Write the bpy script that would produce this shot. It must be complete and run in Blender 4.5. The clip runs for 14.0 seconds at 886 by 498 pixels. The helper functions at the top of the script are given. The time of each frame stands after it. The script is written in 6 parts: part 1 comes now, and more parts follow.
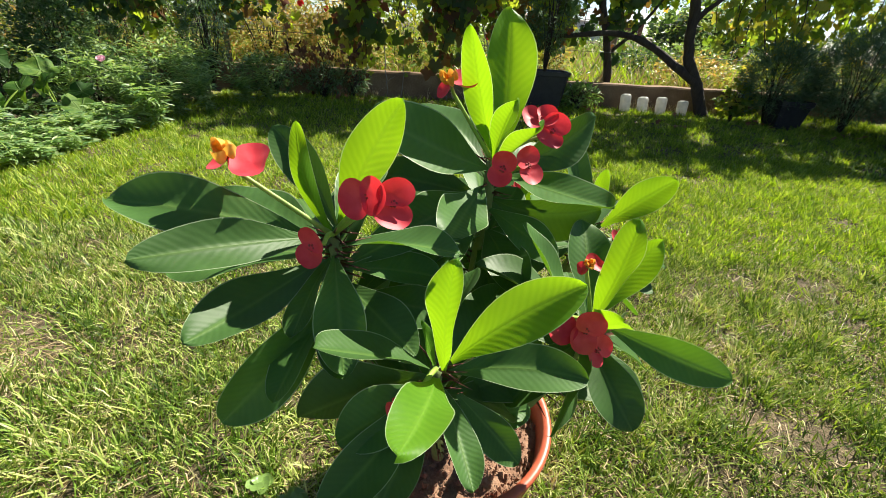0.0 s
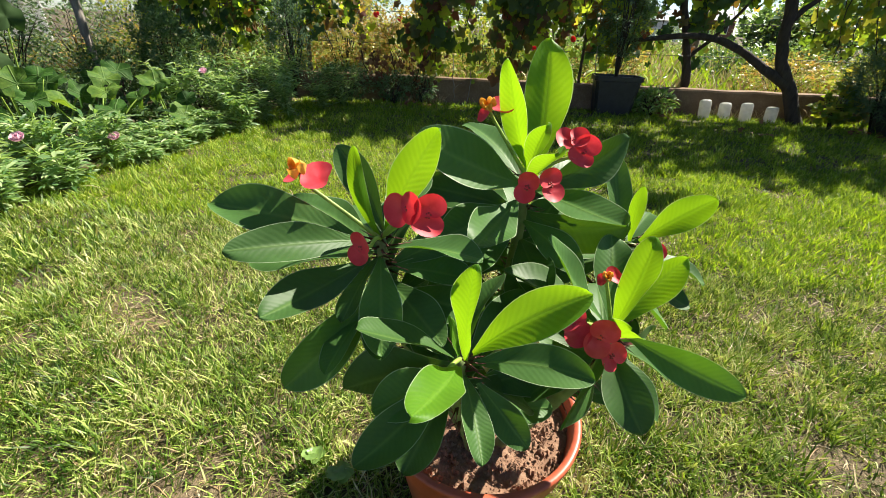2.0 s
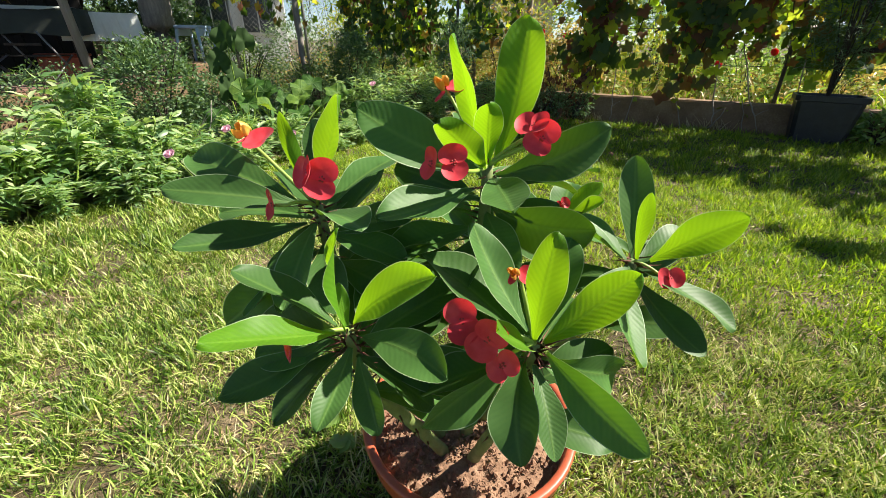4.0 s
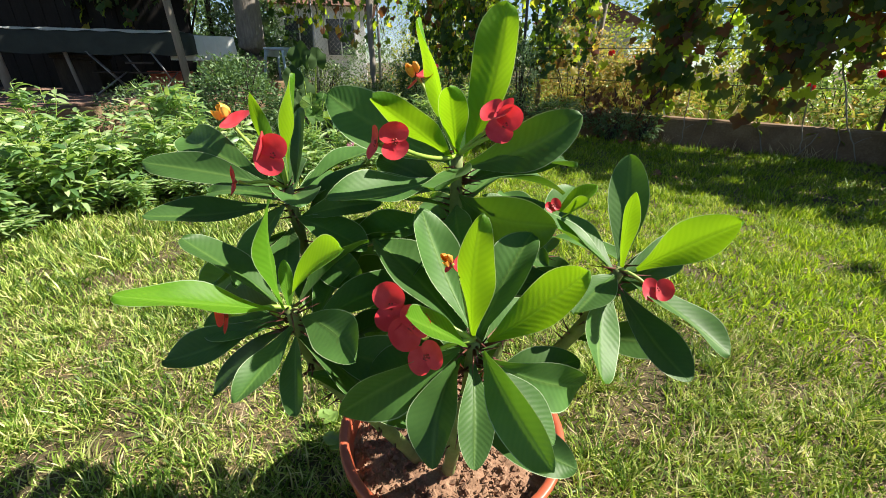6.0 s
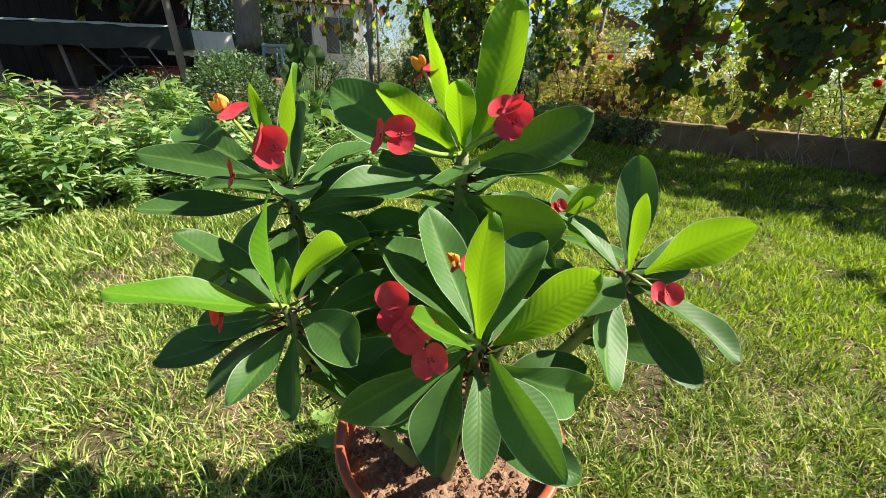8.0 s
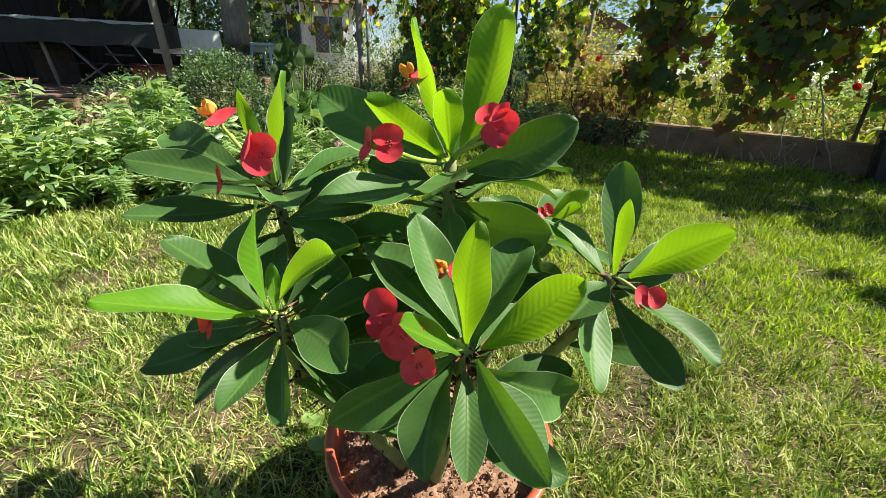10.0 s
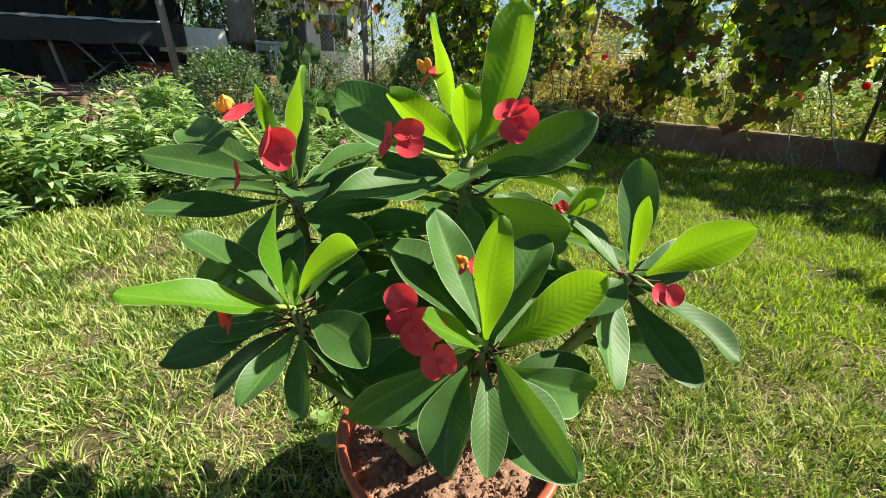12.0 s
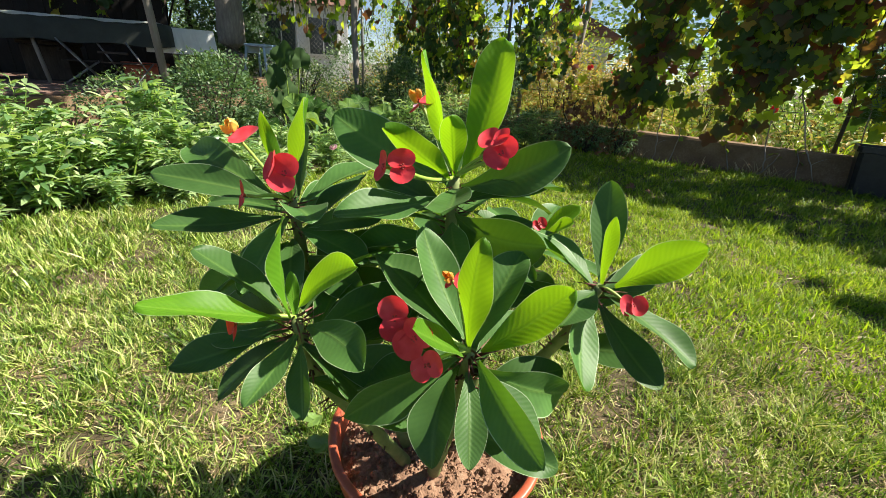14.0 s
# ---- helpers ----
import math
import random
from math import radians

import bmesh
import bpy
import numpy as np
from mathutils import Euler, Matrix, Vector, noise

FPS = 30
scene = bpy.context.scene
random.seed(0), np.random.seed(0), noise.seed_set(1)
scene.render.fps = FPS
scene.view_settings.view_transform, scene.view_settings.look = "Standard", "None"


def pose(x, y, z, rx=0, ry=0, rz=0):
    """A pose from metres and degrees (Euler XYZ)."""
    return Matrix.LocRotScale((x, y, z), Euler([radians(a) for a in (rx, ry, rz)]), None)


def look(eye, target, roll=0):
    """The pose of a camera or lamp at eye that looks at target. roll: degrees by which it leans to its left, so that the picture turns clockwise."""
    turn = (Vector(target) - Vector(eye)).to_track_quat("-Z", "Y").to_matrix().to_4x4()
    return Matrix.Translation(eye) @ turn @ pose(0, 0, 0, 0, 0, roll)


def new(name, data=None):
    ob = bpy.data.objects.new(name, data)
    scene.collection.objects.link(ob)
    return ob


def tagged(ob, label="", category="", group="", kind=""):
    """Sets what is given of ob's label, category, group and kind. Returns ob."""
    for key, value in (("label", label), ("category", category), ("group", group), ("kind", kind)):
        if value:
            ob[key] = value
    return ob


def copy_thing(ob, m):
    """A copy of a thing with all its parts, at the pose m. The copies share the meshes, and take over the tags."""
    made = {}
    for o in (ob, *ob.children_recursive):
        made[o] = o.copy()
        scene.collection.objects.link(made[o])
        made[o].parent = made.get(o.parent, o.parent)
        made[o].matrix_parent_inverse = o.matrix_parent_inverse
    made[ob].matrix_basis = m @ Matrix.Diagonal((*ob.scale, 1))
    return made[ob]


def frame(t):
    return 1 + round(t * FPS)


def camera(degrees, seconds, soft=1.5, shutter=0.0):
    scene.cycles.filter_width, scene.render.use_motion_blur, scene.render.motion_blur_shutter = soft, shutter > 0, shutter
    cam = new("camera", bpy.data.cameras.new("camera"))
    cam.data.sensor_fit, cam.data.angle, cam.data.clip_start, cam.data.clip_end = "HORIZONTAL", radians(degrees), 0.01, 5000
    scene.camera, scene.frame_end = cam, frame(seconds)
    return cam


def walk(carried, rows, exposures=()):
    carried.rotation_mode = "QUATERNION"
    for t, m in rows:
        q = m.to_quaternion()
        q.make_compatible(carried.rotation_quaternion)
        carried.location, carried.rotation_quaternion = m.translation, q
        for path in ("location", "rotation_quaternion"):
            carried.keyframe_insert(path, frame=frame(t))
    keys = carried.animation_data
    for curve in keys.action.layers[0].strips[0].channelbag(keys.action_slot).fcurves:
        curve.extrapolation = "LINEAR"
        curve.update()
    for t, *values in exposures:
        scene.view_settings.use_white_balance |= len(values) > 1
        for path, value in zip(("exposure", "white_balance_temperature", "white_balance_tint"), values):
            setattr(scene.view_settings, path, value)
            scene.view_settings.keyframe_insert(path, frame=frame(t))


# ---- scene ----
cam = camera(93.9, 14.0, soft=0.8)
METRES, EYE, TILT, LEAN, TURN = 0.55, 0.80, -28.6, -3.5, 0.0
ROWS = [
    (0.0, 0.0, 0.0, 0.0, 0.0, 0.0, -0.0),
    (0.5, -0.0084, -0.0116, 0.0029, 0.88, 0.06, -0.17),
    (1.0, 0.0097, -0.028, 0.005, 2.31, 0.06, -0.54),
    (1.5, 0.0301, -0.0538, 0.0072, 4.73, 0.11, -1.36),
    (2.0, 0.0569, -0.0971, 0.0049, 8.34, 0.3, -2.96),
    (2.5, 0.1423, -0.0935, 0.0059, 13.04, 0.41, -5.13),
    (3.0, 0.2574, -0.03, 0.0046, 18.43, 0.28, -7.67),
    (3.5, 0.3753, 0.0229, 0.0091, 23.92, 0.05, -10.09),
    (4.0, 0.4657, 0.0637, -0.0096, 28.92, -0.09, -12.13),
    (6.5, 0.6304, 0.2156, -0.0108, 37.73, 0.57, -16.63),
    (7.0, 0.6343, 0.2176, -0.0099, 37.58, 0.56, -16.88),
    (7.5, 0.6105, 0.2218, -0.015, 37.27, 0.64, -17.09),
    (8.0, 0.5944, 0.2131, -0.0229, 36.78, 0.79, -17.24),
    (10.5, 0.6017, 0.2047, -0.0107, 35.37, 1.17, -17.02),
    (11.0, 0.5819, 0.2012, -0.0154, 35.57, 1.04, -17.04),
    (11.5, 0.5808, 0.1944, -0.02, 35.78, 0.92, -17.15),
    (12.0, 0.5811, 0.1936, -0.0245, 35.87, 0.89, -17.34),
    (12.5, 0.5781, 0.1906, -0.0249, 35.72, 1.0, -17.58),
    (13.0, 0.5828, 0.1829, -0.0244, 35.3, 1.23, -17.82),
    (13.5, 0.5912, 0.1493, -0.0118, 34.68, 1.55, -17.93),
    (14.0, 0.6195, 0.1288, -0.0055, 34.09, 1.93, -17.76),
]
walk(cam, [(t, pose(0, 0, EYE, TILT, LEAN, TURN) @ pose(METRES * x, METRES * y, METRES * z, 90 + pitch, roll, yaw)) for t, x, y, z, yaw, pitch, roll in ROWS])

# ---- world, sun ----
SUN = Vector((0.516, 0.465, 0.719)).normalized()
world = bpy.data.worlds.new("sky")
scene.world = world
world.use_nodes = True
wn = world.node_tree
sky = wn.nodes.new("ShaderNodeTexSky")
sky.sky_type = "NISHITA"
sky.sun_disc = False
sky.sun_elevation = radians(46)
sky.sun_rotation = radians(48)
sky.altitude, sky.air_density, sky.dust_density = 900, 0.75, 0.4
wn.links.new(sky.outputs[0], wn.nodes["Background"].inputs[0])
wn.nodes["Background"].inputs[1].default_value = 0.06
sun = new("sun", bpy.data.lights.new("sun", "SUN"))
sun.data.energy, sun.data.angle, sun.data.color = 5.0, radians(0.55), (1.0, 0.925, 0.8)
scene.view_settings.exposure = 1.2
sun.matrix_world = look(SUN * 20, (0, 0, 0))


# ---- materials ----
def material(name):
    m = bpy.data.materials.new(name)
    m.use_nodes = True
    return m, m.node_tree.nodes, m.node_tree.links, m.node_tree.nodes["Principled BSDF"]


def ramp(nodes, links, fac, stops):
    r = nodes.new("ShaderNodeValToRGB")
    e = r.color_ramp.elements
    while len(e) < len(stops):
        e.new(0.5)
    for el, (p, c) in zip(e, stops):
        el.position, el.color = p, (*c, 1)
    links.new(fac, r.inputs[0])
    return r.outputs[0]


def noise_tex(nodes, links, scale, detail=4.0, coord="Object", rough=0.6, stretch=None):
    tc = nodes.new("ShaderNodeTexCoord")
    n = nodes.new("ShaderNodeTexNoise")
    n.inputs["Scale"].default_value, n.inputs["Detail"].default_value = scale, detail
    n.inputs["Roughness"].default_value = rough
    out = tc.outputs[coord]
    if stretch:
        mp = nodes.new("ShaderNodeMapping")
        mp.inputs["Scale"].default_value = stretch
        links.new(out, mp.inputs[0])
        out = mp.outputs[0]
    links.new(out, n.inputs["Vector"])
    return n.outputs["Fac"]


def calc(nodes, links, op, a, b=0.0, c=0.0):
    n = nodes.new("ShaderNodeMath")
    n.operation = op
    for i, v in enumerate((a, b, c)):
        if isinstance(v, (int, float)):
            n.inputs[i].default_value = v
        else:
            links.new(v, n.inputs[i])
    return n.outputs[0]


def blend(nodes, links, fac, a, b, mode="MIX"):
    n = nodes.new("ShaderNodeMix")
    n.data_type, n.blend_type = "RGBA", mode
    for sock, v in ((n.inputs[0], fac), (n.inputs[6], a), (n.inputs[7], b)):
        if isinstance(v, (int, float)):
            sock.default_value = v
        elif isinstance(v, tuple):
            sock.default_value = (*v, 1)
        else:
            links.new(v, sock)
    return n.outputs[2]


def bump(nodes, links, bsdf, height, strength, distance=0.01):
    b = nodes.new("ShaderNodeBump")
    b.inputs["Strength"].default_value, b.inputs["Distance"].default_value = strength, distance
    links.new(height, b.inputs["Height"])
    links.new(b.outputs[0], bsdf.inputs["Normal"])
    return b.outputs[0]


def see_through(nodes, links, bsdf, colour, share, normal=None):
    """Adds light that passes through a thin leaf or petal."""
    t = nodes.new("ShaderNodeBsdfTranslucent")
    mix = nodes.new("ShaderNodeMixShader")
    if isinstance(colour, tuple):
        t.inputs[0].default_value = (*colour, 1)
    else:
        links.new(colour, t.inputs[0])
    if normal:
        links.new(normal, t.inputs["Normal"])
    mix.inputs[0].default_value = share
    links.new(bsdf.outputs[0], mix.inputs[1])
    links.new(t.outputs[0], mix.inputs[2])
    links.new(mix.outputs[0], nodes["Material Output"].inputs[0])


def simple(name, stops, scale=6.0, rough=0.7, relief=0.3, distance=0.005, metal=0.0, stretch=None, fine=60.0):
    m, n, l, b = material(name)
    f = noise_tex(n, l, scale, 5.0, stretch=stretch)
    g = noise_tex(n, l, fine, 3.0, stretch=stretch)
    both = calc(n, l, "ADD", calc(n, l, "MULTIPLY", f, 0.65), calc(n, l, "MULTIPLY", g, 0.35))
    l.new(ramp(n, l, both, stops), b.inputs["Base Color"])
    b.inputs["Roughness"].default_value, b.inputs["Metallic"].default_value = rough, metal
    if relief:
        bump(n, l, b, both, relief, distance)
    return m


def big_leaf_material(name, tones, rib_tone, glow, share=0.42, thick=0.75):
    """Waxy leaf: pale midrib, ribbed side veins, thin pale margin."""
    m, n, l, b = material(name)
    tc = n.new("ShaderNodeTexCoord")
    sep = n.new("ShaderNodeSeparateXYZ")
    l.new(tc.outputs["UV"], sep.inputs[0])
    u, v = sep.outputs[0], sep.outputs[1]
    across = calc(n, l, "ABSOLUTE", calc(n, l, "SUBTRACT", v, 0.5))
    oi = n.new("ShaderNodeObjectInfo")
    rib = calc(n, l, "SMOOTH_MIN", calc(n, l, "MULTIPLY", across, 16.0), 1.0, 0.3)
    along = calc(n, l, "ADD", u, calc(n, l, "MULTIPLY", noise_tex(n, l, 55.0, 2.0), 0.05))
    waves = calc(n, l, "SINE", calc(n, l, "MULTIPLY", calc(n, l, "SUBTRACT", along, calc(n, l, "MULTIPLY", across, 0.3)), 115.0))
    waves = calc(n, l, "MULTIPLY", waves, noise_tex(n, l, 28.0, 2.0))
    waves = calc(n, l, "ADD", calc(n, l, "MULTIPLY", waves, 0.5), 0.5)
    edge = calc(n, l, "GREATER_THAN", across, 0.483)
    mott = noise_tex(n, l, 45.0, 4.0)
    broad = noise_tex(n, l, 14.0, 2.0)
    base = ramp(n, l, calc(n, l, "ADD", calc(n, l, "MULTIPLY", mott, 0.5), calc(n, l, "MULTIPLY", broad, 0.5)),
                list(zip((0.3, 0.55, 0.75), tones)))
    base = blend(n, l, calc(n, l, "MULTIPLY", waves, 0.05), base, rib_tone)
    base = blend(n, l, calc(n, l, "MULTIPLY", calc(n, l, "SUBTRACT", 1.0, rib), 0.45), base, rib_tone)
    base = blend(n, l, calc(n, l, "MULTIPLY", edge, 0.55), base, (0.48, 0.58, 0.36))
    tint = calc(n, l, "ADD", 0.8, calc(n, l, "MULTIPLY", oi.outputs["Random"], 0.4))
    hsv = n.new("ShaderNodeHueSaturation")
    l.new(base, hsv.inputs["Color"])
    l.new(tint, hsv.inputs["Value"])
    l.new(hsv.outputs[0], b.inputs["Base Color"])
    b.inputs["Roughness"].default_value = 0.48
    b.inputs["Specular IOR Level"].default_value = 0.24
    b.inputs["Sheen Weight"].default_value = 0.02
    h = calc(n, l, "ADD", calc(n, l, "MULTIPLY", waves, 0.5), calc(n, l, "MULTIPLY", rib, 0.8))
    h = calc(n, l, "ADD", h, calc(n, l, "MULTIPLY", mott, 0.5))
    nrm = bump(n, l, b, h, 0.26, 0.0012)
    through_col = ramp(n, l, calc(n, l, "ADD", calc(n, l, "MULTIPLY", waves, 0.26), calc(n, l, "MULTIPLY", broad, 0.65)),
                       list(zip((0.2, 0.8), glow)))
    through_col = blend(n, l, calc(n, l, "MULTIPLY", calc(n, l, "SUBTRACT", 1.0, rib), 0.35), through_col, tuple(0.7 * g for g in glow[0]))
    through_col = blend(n, l, calc(n, l, "MULTIPLY", edge, 0.6), through_col, (0.6, 0.75, 0.3))
    # older leaves are thicker and let less light through
    thin = n.new("ShaderNodeHueSaturation")
    l.new(through_col, thin.inputs["Color"])
    l.new(calc(n, l, "ADD", thick, calc(n, l, "MULTIPLY", oi.outputs["Random"], 1.0 - thick)), thin.inputs["Value"])
    see_through(n, l, b, thin.outputs[0], share, nrm)
    return m


def foliage_material(name, stops, through_stops, share=0.4, rough=0.5, patch=0.0, gloss=0.35):
    """Small leaves, each a shade of its own."""
    m, n, l, b = material(name)
    geo = n.new("ShaderNodeNewGeometry")
    mott = noise_tex(n, l, 30.0, 3.0)
    f = calc(n, l, "ADD", calc(n, l, "MULTIPLY", geo.outputs["Random Per Island"], 0.8), calc(n, l, "MULTIPLY", mott, 0.25))
    if patch:
        broad = calc(n, l, "SUBTRACT", noise_tex(n, l, 6.0, 3.0), 0.5)
        f = calc(n, l, "ADD", f, calc(n, l, "MULTIPLY", broad, patch))
    l.new(ramp(n, l, f, stops), b.inputs["Base Color"])
    b.inputs["Roughness"].default_value = rough
    b.inputs["Specular IOR Level"].default_value = gloss
    see_through(n, l, b, ramp(n, l, f, through_stops), share)
    return m


def petal_material(name, dark, light, through_col):
    m, n, l, b = material(name)
    mott = noise_tex(n, l, 120.0, 3.0)
    broad = noise_tex(n, l, 30.0, 2.0)
    f = calc(n, l, "ADD", calc(n, l, "MULTIPLY", mott, 0.4), calc(n, l, "MULTIPLY", broad, 0.6))
    l.new(ramp(n, l, f, [(0.35, dark), (0.7, light)]), b.inputs["Base Color"])
    b.inputs["Roughness"].default_value = 0.5
    b.inputs["Sheen Weight"].default_value = 0.12
    bump(n, l, b, f, 0.25, 0.001)
    see_through(n, l, b, through_col, 0.32)
    return m


M_LEAF = big_leaf_material("mature_leaf", ((0.04, 0.1, 0.022), (0.062, 0.146, 0.034), (0.088, 0.188, 0.048)), (0.18, 0.31, 0.07), ((0.18, 0.46, 0.008), (0.32, 0.66, 0.02)), 0.19, 0.25)
M_YOUNG = big_leaf_material("young_leaf", ((0.07, 0.2, 0.012), (0.1, 0.25, 0.016), (0.14, 0.31, 0.025)), (0.22, 0.42, 0.05), ((0.31, 0.6, 0.006), (0.53, 0.88, 0.015)), 0.44)
M_OLDLEAF = big_leaf_material("yellowed_leaf", ((0.2, 0.2, 0.02), (0.34, 0.33, 0.03), (0.42, 0.36, 0.06)), (0.4, 0.36, 0.1), ((0.5, 0.5, 0.03), (0.7, 0.65, 0.05)))
M_BRACT = petal_material("red_bract", (0.66, 0.022, 0.04), (0.88, 0.085, 0.115), (0.98, 0.04, 0.05))
M_WITHER = petal_material("withered_bract", (0.72, 0.26, 0.03), (0.88, 0.58, 0.1), (0.9, 0.5, 0.06))
M_CYATH = simple("flower_centre", [(0.3, (0.2, 0.015, 0.015)), (0.6, (0.4, 0.04, 0.03)), (0.75, (0.6, 0.3, 0.06))], 300, 0.5, 0.2)
M_STALK = simple("flower_stalk", [(0.3, (0.2, 0.33, 0.05)), (0.7, (0.33, 0.45, 0.08))], 60, 0.45, 0.2)
M_STEM = simple("euphorbia_stem", [(0.3, (0.09, 0.13, 0.03)), (0.5, (0.16, 0.21, 0.06)), (0.75, (0.27, 0.3, 0.11))], 40, 0.7, 0.5, 0.004)
M_THORN = simple("thorn", [(0.3, (0.06, 0.018, 0.014)), (0.7, (0.26, 0.085, 0.065))], 80, 0.5, 0.0)
M_TERRA = simple("terracotta_plastic", [(0.25, (0.36, 0.07, 0.03)), (0.5, (0.47, 0.1, 0.045)), (0.8, (0.55, 0.15, 0.075))], 14, 0.42, 0.12, 0.002, fine=120)
M_SOIL = simple("potting_soil", [(0.25, (0.1, 0.05, 0.03)), (0.5, (0.27, 0.155, 0.095)), (0.8, (0.48, 0.33, 0.22))], 50, 0.95, 0.8, 0.005, fine=260)
M_BARK = simple("dark_bark", [(0.3, (0.02, 0.014, 0.01)), (0.6, (0.06, 0.045, 0.032)), (0.8, (0.13, 0.1, 0.075))], 18, 0.9, 0.9, 0.015, stretch=(1, 1, 0.25))
M_GREYBARK = simple("grey_bark", [(0.3, (0.12, 0.105, 0.09)), (0.6, (0.27, 0.24, 0.21)), (0.8, (0.42, 0.39, 0.34))], 14, 0.9, 0.9, 0.02, stretch=(1, 1, 0.2))
M_CONC = simple("old_concrete", [(0.25, (0.095, 0.056, 0.03)), (0.5, (0.195, 0.122, 0.066)), (0.8, (0.36, 0.265, 0.165))], 3.5, 0.9, 0.5, 0.008, fine=70)
# near-black planks: the shade behind the terrace is put into this colour
M_SHED = simple("shade_black_plank", [(0.3, (0.006, 0.005, 0.004)), (0.6, (0.014, 0.011, 0.009)), (0.8, (0.03, 0.024, 0.02))], 18, 0.9, 0.9, 0.01, stretch=(1, 1, 0.25))
M_BLACK = simple("black_plastic", [(0.3, (0.012, 0.012, 0.015)), (0.7, (0.03, 0.03, 0.036))], 20, 0.42, 0.1, 0.002)
M_METAL = simple("galvanised_metal", [(0.3, (0.16, 0.16, 0.16)), (0.7, (0.34, 0.34, 0.34))], 25, 0.5, 0.15, 0.002, metal=0.6)
M_WIRE = simple("dark_wire", [(0.3, (0.02, 0.02, 0.02)), (0.7, (0.06, 0.06, 0.06))], 25, 0.6, 0.0)
M_WOOD = simple("weathered_wood", [(0.3, (0.17, 0.14, 0.11)), (0.6, (0.3, 0.27, 0.23)), (0.8, (0.42, 0.39, 0.35))], 9, 0.85, 0.6, 0.006, stretch=(1, 1, 0.15))
M_CLOTH = simple("grey_green_cloth", [(0.3, (0.018, 0.024, 0.02)), (0.7, (0.04, 0.05, 0.042))], 5, 0.85, 0.25, 0.004, fine=200)
M_WHITE = simple("white_paint", [(0.3, (0.6, 0.6, 0.58)), (0.7, (0.8, 0.8, 0.78))], 4, 0.6, 0.15, 0.003)
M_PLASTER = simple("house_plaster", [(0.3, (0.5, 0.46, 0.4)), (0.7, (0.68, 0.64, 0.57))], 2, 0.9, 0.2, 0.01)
M_ROOF = simple("roof_tile", [(0.3, (0.12, 0.06, 0.04)), (0.7, (0.22, 0.11, 0.075))], 5, 0.85, 0.4, 0.02)
M_PAVE = simple("reddish_paving", [(0.3, (0.14, 0.07, 0.05)), (0.7, (0.3, 0.19, 0.14))], 4, 0.9, 0.4, 0.01)
M_GLASS = simple("dark_window", [(0.3, (0.02, 0.025, 0.03)), (0.7, (0.04, 0.05, 0.06))], 3, 0.1, 0.0)
M_PINK = petal_material("pink_petal", (0.76, 0.46, 0.58), (0.9, 0.74, 0.8), (0.88, 0.5, 0.62))
M_BLUE = simple("pale_blue_plastic", [(0.3, (0.3, 0.42, 0.55)), (0.7, (0.45, 0.57, 0.7))], 8, 0.45, 0.1, 0.002)
M_PALE = simple("pale_cloth", [(0.3, (0.62, 0.64, 0.62)), (0.7, (0.8, 0.82, 0.8))], 5, 0.85, 0.25, 0.004, fine=200)


def bottle_material():
    m, n, l, b = material("milky_bottle_plastic")
    g = noise_tex(n, l, 20.0, 4.0)
    l.new(ramp(n, l, g, [(0.3, (0.36, 0.36, 0.33)), (0.7, (0.58, 0.58, 0.53))]), b.inputs["Base Color"])
    b.inputs["Roughness"].default_value = 0.3
    see_through(n, l, b, (0.8, 0.8, 0.75), 0.4)
    return m


M_BOTTLE = bottle_material()


def ground_material():
    """Bare earth and thatch under the grass, drier away from the lawn."""
    m, n, l, b = material("earth_and_thatch")
    a = noise_tex(n, l, 2.2, 5.0)
    c = noise_tex(n, l, 40.0, 5.0, rough=0.75)
    s = noise_tex(n, l, 180.0, 3.0)
    f = calc(n, l, "ADD", calc(n, l, "MULTIPLY", a, 0.5), calc(n, l, "MULTIPLY", c, 0.5))
    soil = ramp(n, l, f, [(0.3, (0.025, 0.016, 0.009)), (0.5, (0.085, 0.055, 0.032)), (0.66, (0.3, 0.215, 0.135)), (0.8, (0.44, 0.33, 0.21))])
    col = blend(n, l, calc(n, l, "MULTIPLY", s, 0.35), soil, (0.1, 0.12, 0.03))
    l.new(col, b.inputs["Base Color"])
    b.inputs["Roughness"].default_value = 0.95
    bump(n, l, b, calc(n, l, "ADD", c, calc(n, l, "MULTIPLY", s, 0.5)), 0.8, 0.012)
    return m


M_GROUND = ground_material()
M_GRASS = foliage_material("grass_blade", [(0.0, (0.014, 0.045, 0.004)), (0.32, (0.036, 0.09, 0.006)), (0.55, (0.19, 0.31, 0.045)), (0.8, (0.46, 0.55, 0.14)), (1.0, (0.7, 0.65, 0.33))],
                           [(0.0, (0.2, 0.38, 0.012)), (0.6, (0.54, 0.72, 0.035)), (1.0, (0.74, 0.64, 0.22))], 0.26, 0.42, 1.2, 0.32)
M_LUSH = foliage_material("lush_grass_blade", [(0.0, (0.03, 0.095, 0.004)), (0.45, (0.158, 0.272, 0.022)), (0.8, (0.41, 0.485, 0.055)), (1.0, (0.65, 0.63, 0.2))],
                          [(0.0, (0.23, 0.45, 0.01)), (1.0, (0.6, 0.77, 0.025))], 0.36, 0.5, 0.8, 0.3)
M_STRAW = foliage_material("dry_straw", [(0.0, (0.24, 0.15, 0.07)), (0.5, (0.5, 0.38, 0.19)), (1.0, (0.72, 0.62, 0.4))],
                           [(0.0, (0.3, 0.2, 0.08)), (1.0, (0.6, 0.5, 0.25))], 0.18, 0.5)
